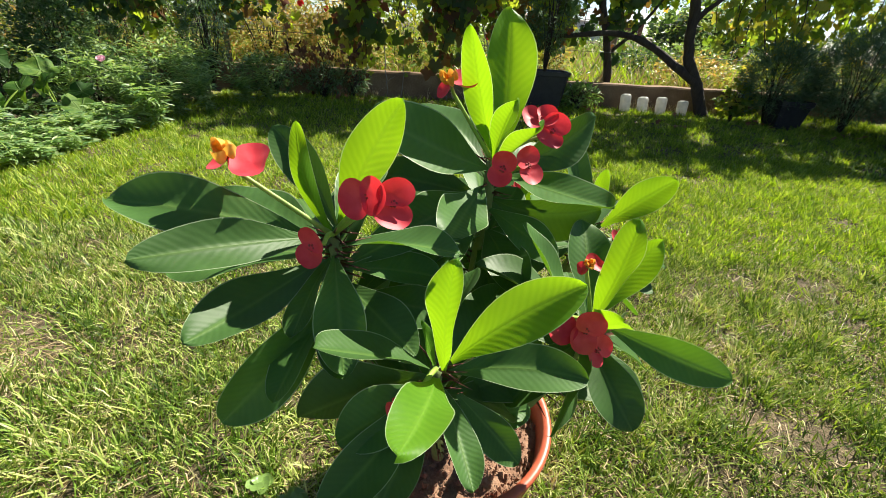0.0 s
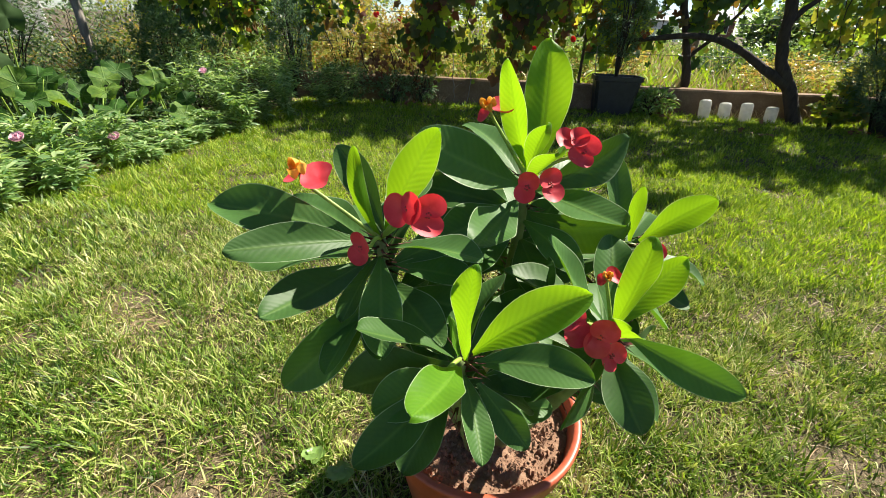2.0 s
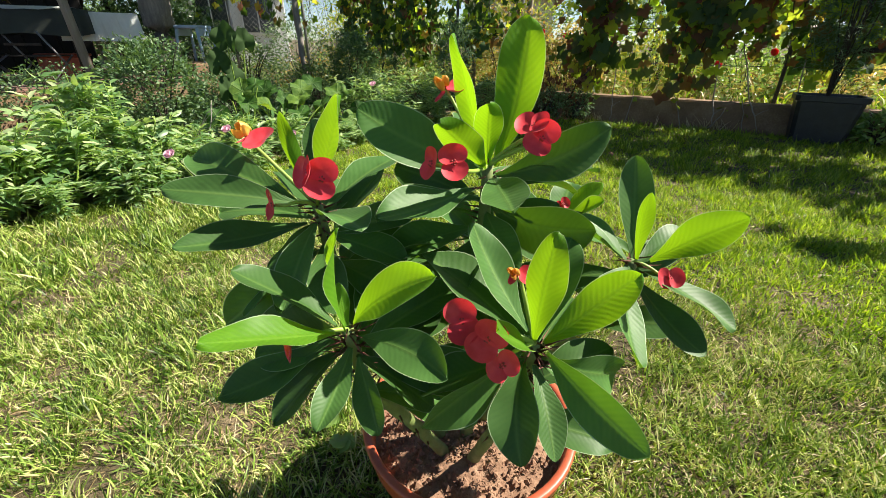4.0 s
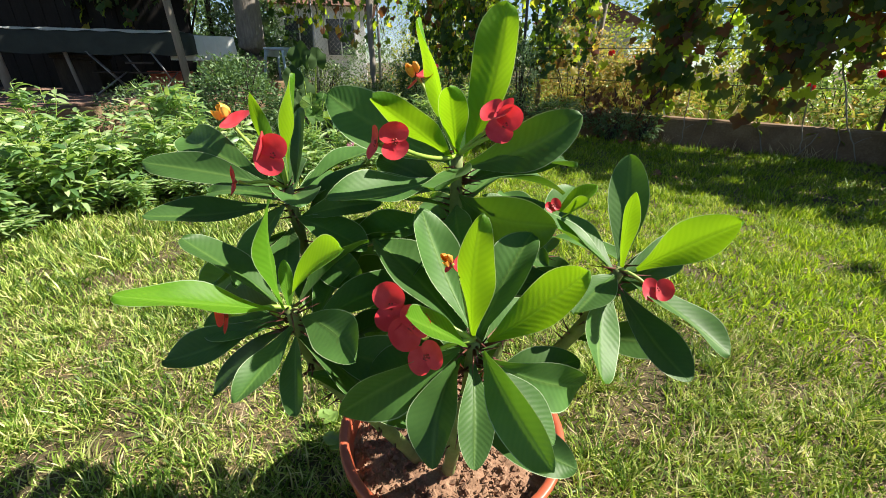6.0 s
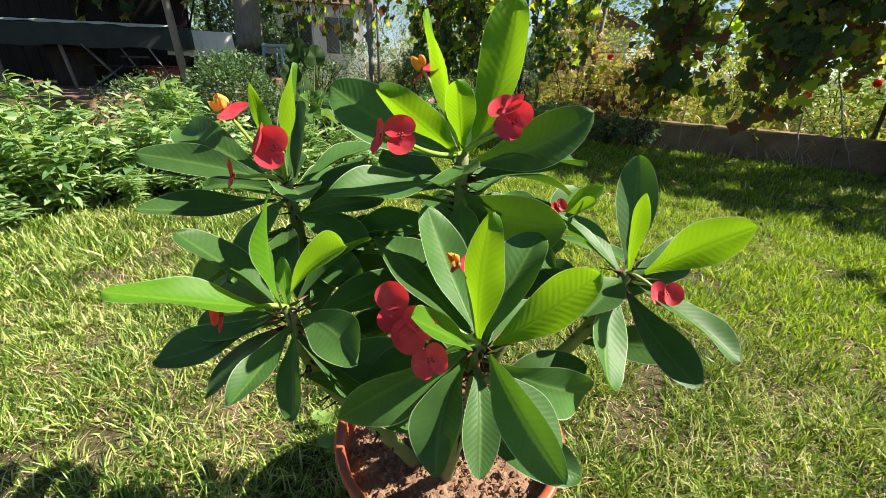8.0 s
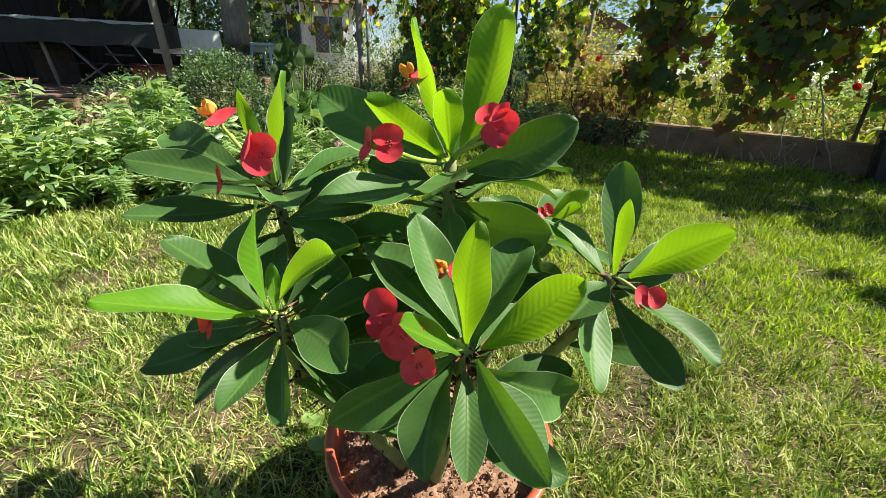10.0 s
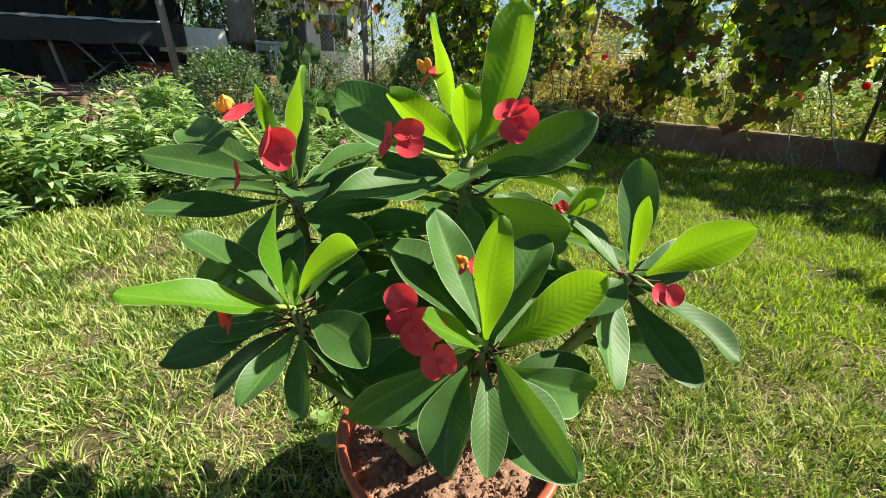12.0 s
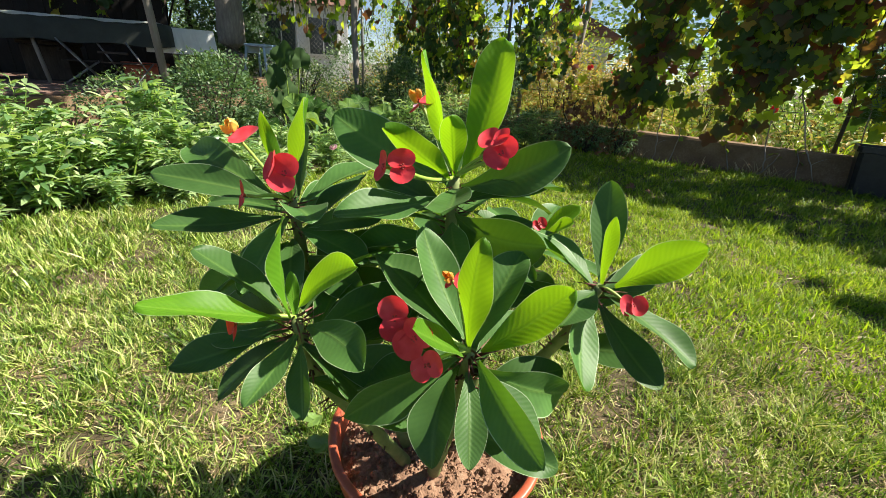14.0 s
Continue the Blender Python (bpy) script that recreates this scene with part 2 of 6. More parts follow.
M_HERB = foliage_material("herb_leaf", [(0.0, (0.07, 0.15, 0.03)), (0.5, (0.18, 0.31, 0.075)), (0.85, (0.36, 0.48, 0.16)), (1.0, (0.54, 0.52, 0.2))],
                          [(0.0, (0.24, 0.44, 0.04)), (1.0, (0.5, 0.66, 0.12))], 0.3, 0.33, gloss=0.5)
M_BED = foliage_material("bed_leaf", [(0.0, (0.035, 0.1, 0.035)), (0.4, (0.15, 0.27, 0.11)), (0.85, (0.44, 0.56, 0.27)), (1.0, (0.66, 0.66, 0.4))],
                         [(0.0, (0.24, 0.46, 0.06)), (1.0, (0.6, 0.78, 0.16))], 0.38, 0.36, gloss=0.5)


def squash_material():
    """Broad rough leaf with pale veins that run out from the stalk."""
    m, n, l, b = material("squash_leaf")
    tc = n.new("ShaderNodeTexCoord")
    sep = n.new("ShaderNodeSeparateXYZ")
    l.new(tc.outputs["UV"], sep.inputs[0])
    off = calc(n, l, "ABSOLUTE", calc(n, l, "SUBTRACT", calc(n, l, "FRACT", sep.outputs[0]), 0.5))
    off = calc(n, l, "MULTIPLY", off, sep.outputs[1])
    vein = calc(n, l, "SUBTRACT", 1.0, calc(n, l, "SMOOTH_MIN", calc(n, l, "MULTIPLY", off, 18.0), 1.0, 0.3))
    mott = noise_tex(n, l, 26.0, 5.0)
    oi = n.new("ShaderNodeObjectInfo")
    f = calc(n, l, "ADD", calc(n, l, "MULTIPLY", mott, 0.6), calc(n, l, "MULTIPLY", oi.outputs["Random"], 0.4))
    base = ramp(n, l, f, [(0.25, (0.022, 0.065, 0.012)), (0.55, (0.05, 0.125, 0.022)), (0.8, (0.15, 0.24, 0.04))])
    l.new(blend(n, l, calc(n, l, "MULTIPLY", vein, 0.5), base, (0.2, 0.3, 0.1)), b.inputs["Base Color"])
    b.inputs["Roughness"].default_value, b.inputs["Specular IOR Level"].default_value = 0.62, 0.22
    nrm = bump(n, l, b, calc(n, l, "SUBTRACT", mott, calc(n, l, "MULTIPLY", vein, 0.6)), 0.7, 0.008)
    see_through(n, l, b, ramp(n, l, f, [(0.3, (0.1, 0.28, 0.02)), (0.8, (0.42, 0.6, 0.04))]), 0.3, nrm)
    return m


M_SQUASH = squash_material()
M_BUSH = foliage_material("bush_leaf", [(0.0, (0.04, 0.085, 0.034)), (0.6, (0.095, 0.17, 0.075)), (1.0, (0.23, 0.32, 0.17))],
                          [(0.0, (0.1, 0.22, 0.03)), (1.0, (0.28, 0.44, 0.08))], 0.28, 0.4)
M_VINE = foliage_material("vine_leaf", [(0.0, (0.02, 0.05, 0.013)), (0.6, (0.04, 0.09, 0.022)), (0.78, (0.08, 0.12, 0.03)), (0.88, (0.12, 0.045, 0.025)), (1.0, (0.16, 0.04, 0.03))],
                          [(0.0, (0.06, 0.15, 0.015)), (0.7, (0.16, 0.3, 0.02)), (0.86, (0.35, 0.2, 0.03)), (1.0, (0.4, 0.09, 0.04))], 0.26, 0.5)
# brighter copy of the vine leaf, with sunlight put into its colours
M_VINELIT = foliage_material("sunlit_vine_leaf", [(0.0, (0.1, 0.17, 0.02)), (0.7, (0.24, 0.3, 0.03)), (0.92, (0.45, 0.3, 0.05)), (1.0, (0.5, 0.08, 0.04))],
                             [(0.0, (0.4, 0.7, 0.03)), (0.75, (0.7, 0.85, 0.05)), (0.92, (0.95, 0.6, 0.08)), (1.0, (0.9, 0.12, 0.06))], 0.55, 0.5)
M_VINEY = foliage_material("yellowing_vine_leaf", [(0.0, (0.05, 0.11, 0.02)), (0.6, (0.14, 0.2, 0.03)), (1.0, (0.4, 0.34, 0.05))],
                           [(0.0, (0.2, 0.4, 0.02)), (0.6, (0.5, 0.6, 0.04)), (1.0, (0.8, 0.65, 0.08))], 0.42, 0.5)
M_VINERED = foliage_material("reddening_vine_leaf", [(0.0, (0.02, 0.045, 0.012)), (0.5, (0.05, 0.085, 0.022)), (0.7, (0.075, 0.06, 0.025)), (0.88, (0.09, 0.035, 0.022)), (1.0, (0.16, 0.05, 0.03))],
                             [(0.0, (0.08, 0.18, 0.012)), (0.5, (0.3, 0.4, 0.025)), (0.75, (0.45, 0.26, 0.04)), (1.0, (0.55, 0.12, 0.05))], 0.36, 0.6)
M_AUTUMN = foliage_material("autumn_shrub_leaf", [(0.0, (0.07, 0.12, 0.022)), (0.4, (0.28, 0.27, 0.055)), (0.7, (0.54, 0.43, 0.15)), (0.9, (0.5, 0.27, 0.08)), (1.0, (0.46, 0.11, 0.06))],
                            [(0.0, (0.28, 0.38, 0.05)), (0.55, (0.62, 0.56, 0.1)), (0.9, (0.72, 0.4, 0.08)), (1.0, (0.75, 0.2, 0.08))], 0.36, 0.42)
M_FEATHER = foliage_material("feathery_leaf", [(0.0, (0.045, 0.095, 0.055)), (1.0, (0.14, 0.22, 0.13))],
                             [(0.0, (0.1, 0.22, 0.09)), (1.0, (0.26, 0.4, 0.18))], 0.4, 0.6)
# climber leaf with the tree shade put into its dark colour
M_SHADY = foliage_material("shaded_climber_leaf", [(0.0, (0.022, 0.05, 0.015)), (1.0, (0.05, 0.09, 0.03))], [(0.0, (0.05, 0.12, 0.02)), (1.0, (0.1, 0.2, 0.03))], 0.2, 0.75, gloss=0.12)
M_BROWN = foliage_material("withered_vine_leaf", [(0.0, (0.07, 0.03, 0.015)), (0.7, (0.17, 0.08, 0.035)), (1.0, (0.34, 0.19, 0.08))], [(0.0, (0.15, 0.06, 0.02)), (1.0, (0.4, 0.2, 0.06))], 0.2, 0.7)
M_DEAD = foliage_material("fallen_leaf", [(0.0, (0.16, 0.07, 0.035)), (1.0, (0.42, 0.22, 0.12))], [(0.0, (0.3, 0.12, 0.05)), (1.0, (0.5, 0.25, 0.1))], 0.2, 0.7)


# ---- builders ----
def shade_smooth(me):
    me.polygons.foreach_set("use_smooth", [True] * len(me.polygons))


def part(name, bm, mat, parent=None, label="", smooth=True, kind=""):
    me = bpy.data.meshes.new(name)
    bm.to_mesh(me)
    bm.free()
    if smooth:
        shade_smooth(me)
    me.materials.append(mat)
    ob = new(name, me)
    ob.parent = parent
    return tagged(ob, label, kind=kind)


def thing(name, at, label, category, group="", kind=""):
    ob = new(name)
    ob.empty_display_size = 0.1
    ob.location = at
    return tagged(ob, label, category, group, kind)


def mesh_part(name, verts, faces, mat, parent=None, label="", smooth=True, kind=""):
    me = bpy.data.meshes.new(name)
    me.from_pydata(verts, [], faces)
    if smooth:
        shade_smooth(me)
    me.materials.append(mat)
    ob = new(name, me)
    ob.parent = parent
    return tagged(ob, label, kind=kind)


def add_tube(bm, pts, radii, seg=8, cap=True):
    """A tapered tube along a line of points."""
    pts = [Vector(p) for p in pts]
    rings = []
    for i, p in enumerate(pts):
        d = (pts[min(i + 1, len(pts) - 1)] - pts[max(i - 1, 0)]).normalized()
        q = d.to_track_quat("Z", "Y")
        rings.append([bm.verts.new(p + q @ Vector((radii[i] * math.cos(a), radii[i] * math.sin(a), 0))) for a in (2 * math.pi * k / seg for k in range(seg))])
    for a, b in zip(rings, rings[1:]):
        for k in range(seg):
            bm.faces.new((a[k], a[(k + 1) % seg], b[(k + 1) % seg], b[k]))
    if cap:
        bm.faces.new(rings[0][::-1])
        bm.faces.new(rings[-1])


def curved(a, b, sag=(0, 0, 0), n=8, wobble=0.0, rng=random):
    """Points from a to b, bowed by sag in the middle."""
    a, b, s = Vector(a), Vector(b), Vector(sag)
    return [a.lerp(b, i / n) + s * (4 * i / n * (1 - i / n)) + (Vector((rng.uniform(-1, 1), rng.uniform(-1, 1), rng.uniform(-1, 1))) * wobble if 0 < i < n else Vector()) for i in range(n + 1)]


def taper(r0, r1, n):
    return [r0 + (r1 - r0) * i / n for i in range(n + 1)]


def box_bm(x0, x1, y0, y1, z0, z1, bevel=0.005, bm=None):
    own = bmesh.new()
    bmesh.ops.create_cube(own, size=1.0)
    for v in own.verts:
        v.co = Vector((x0 + (v.co.x + 0.5) * (x1 - x0), y0 + (v.co.y + 0.5) * (y1 - y0), z0 + (v.co.z + 0.5) * (z1 - z0)))
    if bevel:
        bmesh.ops.bevel(own, geom=own.edges[:], offset=bevel, segments=2, affect="EDGES", profile=0.5)
    return own


def lathe(profile, seg=48):
    """A turned shape from (radius, height) pairs."""
    bm = bmesh.new()
    rings = [[bm.verts.new((r * math.cos(2 * math.pi * k / seg), r * math.sin(2 * math.pi * k / seg), z)) for k in range(seg)] for r, z in profile]
    for a, b in zip(rings, rings[1:]):
        for k in range(seg):
            bm.faces.new((a[k], a[(k + 1) % seg], b[(k + 1) % seg], b[k]))
    return bm


# small leaf outlines: along, across, lift
def outline(kind):
    if kind == "lance":
        v = [(0, 0, 0), (0.3, 0.42, 0.05), (0.34, 0, 0), (0.3, -0.42, 0.05), (0.68, 0.36, 0.0), (0.7, 0, -0.04), (0.68, -0.36, 0.0), (1, 0, -0.16)]
        f = [(0, 2, 1), (0, 3, 2), (1, 2, 5, 4), (2, 3, 6, 5), (4, 5, 7), (5, 6, 7)]
    elif kind == "small":
        v = [(0, 0, 0), (0.5, 0.5, 0.06), (0.5, -0.5, 0.06), (1, 0, -0.05), (0.5, 0, 0)]
        f = [(0, 4, 1), (0, 2, 4), (4, 3, 1), (4, 2, 3)]
    elif kind == "needle":
        v = [(0, 0.5, 0), (0, -0.5, 0), (0.6, 0.4, 0.05), (0.6, -0.4, 0.05), (1, 0, -0.1)]
        f = [(0, 1, 3, 2), (2, 3, 4)]
    elif kind == "blade":
        v = [(0, 0.4, 0), (0, -0.4, 0), (0.4, 0.5, 0.12), (0.4, -0.5, 0.12), (0.75, 0.36, 0.07), (0.75, -0.36, 0.07), (1, 0, -0.1)]
        f = [(0, 1, 3, 2), (2, 3, 5, 4), (4, 5, 6)]
    else:
        k = 20 if kind == "vine" else 10
        v = [(0.45, 0, 0.03)]
        for i in range(k):
            a = math.pi + 2 * math.pi * i / k
            w = a - 2 * math.pi
            if kind == "vine":
                r = 0.36 + 0.19 * (1 - abs(math.sin(2.5 * w))) + 0.1 * max(0, math.cos(w)) ** 3 - 0.28 * max(0, -math.cos(w)) ** 12 + (0.022 if i % 2 else -0.02)
            else:
                r = 0.52 + 0.05 * math.cos(w) - 0.25 * max(0, -math.cos(w)) ** 10
            x, y = 0.45 + r * math.cos(a), r * math.sin(a) * 1.05
            v.append((x, y, 0.2 * abs(y) - 0.16 * r + 0.05 * math.sin(3 * a) - 0.12 * max(0, x - 0.6)))
        f = [(0, 1 + i, 1 + (i + 1) % k) for i in range(k)]
    return np.array(v, float), f


def leaf_cloud(name, mat, pos, direction, up, length, width, kind, parent=None, label="", stuff="stuff"):
    """Many small leaves in one mesh, each at its place, along its direction."""
    v, f = outline(kind)
    d = direction / (np.linalg.norm(direction, axis=1, keepdims=True) + 1e-9)
    s = np.cross(up, d)
    s /= np.linalg.norm(s, axis=1, keepdims=True) + 1e-9
    n = np.cross(d, s)
    L, W = length[:, None, None], width[:, None, None]
    P = pos[:, None] + d[:, None] * v[None, :, :1] * L + s[:, None] * v[None, :, 1:2] * W + n[:, None] * v[None, :, 2:] * L
    count, k = len(pos), len(v)
    P = P.reshape(-1, 3)
    loops = np.array([i for q in f for i in q])
    sizes = np.array([len(q) for q in f])
    all_loops = (loops[None] + (np.arange(count) * k)[:, None]).ravel()
    all_sizes = np.tile(sizes, count)
    me = bpy.data.meshes.new(name)
    me.vertices.add(len(P))
    me.vertices.foreach_set("co", P.ravel())
    me.loops.add(len(all_loops))
    me.loops.foreach_set("vertex_index", all_loops.astype(np.int32))
    me.polygons.add(len(all_sizes))
    me.polygons.foreach_set("loop_start", np.concatenate(([0], np.cumsum(all_sizes)[:-1])).astype(np.int32))
    me.update(calc_edges=True)
    me.validate()
    me.materials.append(mat)
    ob = new(name, me)
    ob.parent = parent
    return tagged(ob, label, kind=stuff)


RNG = np.random.default_rng(7)


def rand_dirs(n, zlow=-0.4, zhigh=0.8):
    a = RNG.uniform(0, 2 * np.pi, n)
    z = RNG.uniform(zlow, zhigh, n)
    r = np.sqrt(1 - z * z)
    return np.c_[r * np.cos(a), r * np.sin(a), z]


def rand_up(n, tilt=0.5):
    u = RNG.normal(size=(n, 3)) * tilt
    u[:, 2] += 1
    return u


def lumpy(p, scale, seed=0.0):
    """Smooth noise at many places, about -1 to 1."""
    return np.array([noise.noise(Vector((q[0] * scale + seed, q[1] * scale, (q[2] if len(q) > 2 else 0) * scale))) for q in p])

# ---- ground and large structure ----
def wall_y(x):
    return 5.13 + 0.09 * x


def ground_height(x, y):
    return 0.018 * noise.noise(Vector((x * 1.3, y * 1.3, 3.0))) + 0.008 * noise.noise(Vector((x * 6, y * 6, 9.0)))


def make_ground():
    def axis(lo, hi, fine, far):
        inner = list(np.arange(lo, hi + fine / 2, fine))
        g, out = fine, [inner[-1]]
        while out[-1] < far:
            g *= 1.6
            out.append(out[-1] + g)
        g, back = fine, [inner[0]]
        while back[-1] > -far:
            g *= 1.6
            back.append(back[-1] - g)
        return back[:0:-1] + inner + out[1:]
    xs, ys = axis(-3, 4, 0.1, 600), axis(-1, 6, 0.1, 600)
    verts = [(x, y, ground_height(x, y)) for y in ys for x in xs]
    w = len(xs)
    faces = [(j * w + i, j * w + i + 1, (j + 1) * w + i + 1, (j + 1) * w + i) for j in range(len(ys) - 1) for i in range(w - 1)]
    g = mesh_part("ground", verts, faces, M_GROUND, None, "lawn ground of brown earth and dry thatch", True, "structure")
    tagged(g, category="ground")


make_ground()


def make_wall():
    x0, x1, n = -3.3, 9.0, 18
    root = thing("garden_wall", (0, 0, 0), "low weathered grey-brown concrete garden wall behind the lawn", "wall", kind="structure")
    for k in range(5):
        a, b = x0 + (x1 - x0) * k / 5 + 0.004, x0 + (x1 - x0) * (k + 1) / 5 - 0.004
        bm = bmesh.new()
        prof = [(0.0, -0.05), (0.0, 0.0), (0.004, 0.14), (0.0, 0.262), (0.012, 0.28), (0.13, 0.284), (0.145, 0.265), (0.145, -0.05)]
        rings = []
        for i in range(n + 1):
            x = a + (b - a) * i / n
            rings.append([bm.verts.new((x, wall_y(x) + dy + 0.005 * noise.noise(Vector((x * 5, z * 9, 1))), z + (0.008 * noise.noise(Vector((x * 3, 7, dy))) if z > 0.2 else 0))) for dy, z in prof])
        for p, q in zip(rings, rings[1:]):
            for j in range(len(prof) - 1):
                bm.faces.new((p[j], q[j], q[j + 1], p[j + 1]))
        bm.faces.new(rings[0])
        bm.faces.new(rings[-1][::-1])
        bmesh.ops.recalc_face_normals(bm, faces=bm.faces[:])
        part("wall_section", bm, M_CONC, root, smooth=False)


make_wall()


def make_terrace():
    root = thing("terrace", (0, 0, 0), "raised reddish paved terrace under the table", "terrace", kind="structure")
    part("terrace_body", box_bm(-12, -5.35, -1.5, 3.6, -0.05, 0.3, 0.01), M_CONC, root, smooth=False)
    for i in range(9):
        for j in range(7):
            x, y = -11.9 + i * 0.72, -1.4 + j * 0.7
            part("paving_slab", box_bm(x, x + 0.7, y, y + 0.68, 0.304, 0.33, 0.006), M_PAVE, root, smooth=False)


make_terrace()


# ---- the potted plant ----
POT = (0.038, 0.488)


def make_pot():
    root = thing("flower_pot", (POT[0], POT[1], 0), "round terracotta-coloured plastic flower pot standing on the lawn", "pot")
    body = lathe([(0.0, 0.012), (0.118, 0.0), (0.126, 0.004), (0.13, 0.02), (0.158, 0.175), (0.16, 0.182), (0.156, 0.184), (0.15, 0.16), (0.12, 0.03), (0.0, 0.03)], 64)
    part("body", body, M_TERRA, root)
    rim = lathe([(0.1575, 0.18), (0.167, 0.178), (0.169, 0.182), (0.1745, 0.219), (0.178, 0.222), (0.1785, 0.228), (0.175, 0.231), (0.1665, 0.230), (0.164, 0.226), (0.158, 0.185), (0.1575, 0.18)], 64)
    part("rim", rim, M_TERRA, root, "thick rolled rim")
    # soil: a mound with clods
    bm = bmesh.new()
    rings, seg = 16, 48
    rows_ = []
    for i in range(rings + 1):
        r = 0.1595 * i / rings
        row = []
        for k in range(seg):
            a = 2 * math.pi * k / seg
            x, y = r * math.cos(a), r * math.sin(a)
            z = 0.19 + 0.014 * (1 - (r / 0.16) ** 2) + 0.014 * noise.noise(Vector((x * 32, y * 32, 1))) + 0.007 * noise.noise(Vector((x * 110, y * 110, 5)))
            row.append(bm.verts.new((x, y, z)))
        rows_.append(row)
    for p, q in zip(rows_, rows_[1:]):
        for k in range(seg):
            bm.faces.new((p[k], p[(k + 1) % seg], q[(k + 1) % seg], q[k]))
    bmesh.ops.remove_doubles(bm, verts=bm.verts[:], dist=0.0002)
    soil = part("potting_soil", bm, M_SOIL, None, "dry crumbly brown potting soil in the pot", kind="stuff")
    soil.location = (POT[0], POT[1], 0)
    tagged(soil, category="soil")
    verts, faces = [], []
    rng = random.Random(4)
    for _ in range(3600):
        r, a = 0.155 * math.sqrt(rng.random()), rng.uniform(0, 6.283)
        s = 0.001 + 0.0056 * rng.random() ** 5
        c = Vector((r * math.cos(a), r * math.sin(a), 0.192 + 0.014 * (1 - (r / 0.16) ** 2) + s * 0.5))
        b0 = len(verts)
        for dx, dy, dz in ((1, 0, 0), (-1, 0, 0), (0, 1, 0), (0, -1, 0), (0, 0, 1), (0, 0, -1)):
            verts.append(c + Vector((dx, dy, dz)) * s * rng.uniform(0.7, 1.3) + Vector((rng.uniform(-1, 1), rng.uniform(-1, 1), 0)) * s * 0.4)
        faces += [(b0 + i, b0 + j, b0 + k) for i, j, k in ((0, 2, 4), (2, 1, 4), (1, 3, 4), (3, 0, 4), (2, 0, 5), (1, 2, 5), (3, 1, 5), (0, 3, 5))]
    clods = mesh_part("clods", verts, faces, M_SOIL, soil, "", False, "stuff")
    return root


make_pot()
PLANT = thing("crown_of_thorns", (POT[0], POT[1], 0.2), "bushy potted crown of thorns with broad green leaves and red flowers", "plant")
HOME = Vector((POT[0], POT[1], 0.2))
LEAVES = [0]


def leaf(root, az, el, length, width=0.0, bend=0.08, twist=0.0, fold=0.36, droop=0.0, off=0.008, young=False, sway=0.0, mat=None):
    """A broad spoon-shaped leaf from root: heading and rise in degrees, bend its arch, twist its roll, fold the groove along the midrib."""
    LEAVES[0] += 1
    rng = random.Random(LEAVES[0] * 7 + 1)
    width = width or 0.38 * length
    a, e = radians(az), radians(el)
    d = Vector((math.cos(e) * math.cos(a), math.cos(e) * math.sin(a), math.sin(e)))
    s = Vector((math.sin(a), -math.cos(a), 0))
    n = s.cross(d)
    tw = radians(twist)
    s, n = s * math.cos(tw) + n * math.sin(tw), n * math.cos(tw) - s * math.sin(tw)
    base = Vector(root) + Vector((d.x, d.y, 0.3 * d.z)) * off - HOME
    nu, nv = 16, 8
    bm = bmesh.new()
    uv = bm.loops.layers.uv.new("UVMap")
    grid, ph, amp = [], rng.uniform(0, 6), rng.uniform(0.015, 0.036)
    for i in range(nu + 1):
        u = 1 - (1 - i / nu) ** 1.5
        half = 0.5 * width * max(math.sin(math.pi * min(u, 1) ** 1.5), 0) ** (0.55 if u > 0.63 else 0.8) + 0.0022 * (1 - u)
        if i == nu:
            half = 0.0
        arch = bend * length * 4 * u * (1 - u) - droop * length * max(0, u - 0.6) ** 2 * 3
        row = []
        for j in range(nv + 1):
            v = 2 * j / nv - 1
            lift = fold * half * (abs(v) ** 1.25) - 0.12 * half
            wave = amp * length * math.sin(9 * u + ph + (1.4 if v > 0 else 0)) * abs(v) ** 2 * (0.3 + u)
            p = base + d * (u * length) + s * (v * half + sway * length * 4 * u * (1 - u)) + n * (arch + lift + wave)
            row.append(bm.verts.new(p))
        grid.append(row)
    for i in range(nu):
        for j in range(nv):
            q = bm.faces.new((grid[i][j], grid[i + 1][j], grid[i + 1][j + 1], grid[i][j + 1]))
            for lp, (iu, jv) in zip(q.loops, ((i, j), (i + 1, j), (i + 1, j + 1), (i, j + 1))):
                lp[uv].uv = (iu / nu, jv / nv)
    bmesh.ops.remove_doubles(bm, verts=grid[nu], dist=1e-6)
    return part("leaf", bm, mat or (M_YOUNG if young else M_LEAF), PLANT)


def thorn_mesh():
    bm = bmesh.new()
    add_tube(bm, [(0, 0, 0), (0.0003, 0, 0.5), (0, 0.0004, 1)], [0.0015, 0.0009, 0.00015], 5)
    me = bpy.data.meshes.new("thorn")
    bm.to_mesh(me)
    bm.free()
    shade_smooth(me)
    me.materials.append(M_THORN)
    return me


THORN = thorn_mesh()


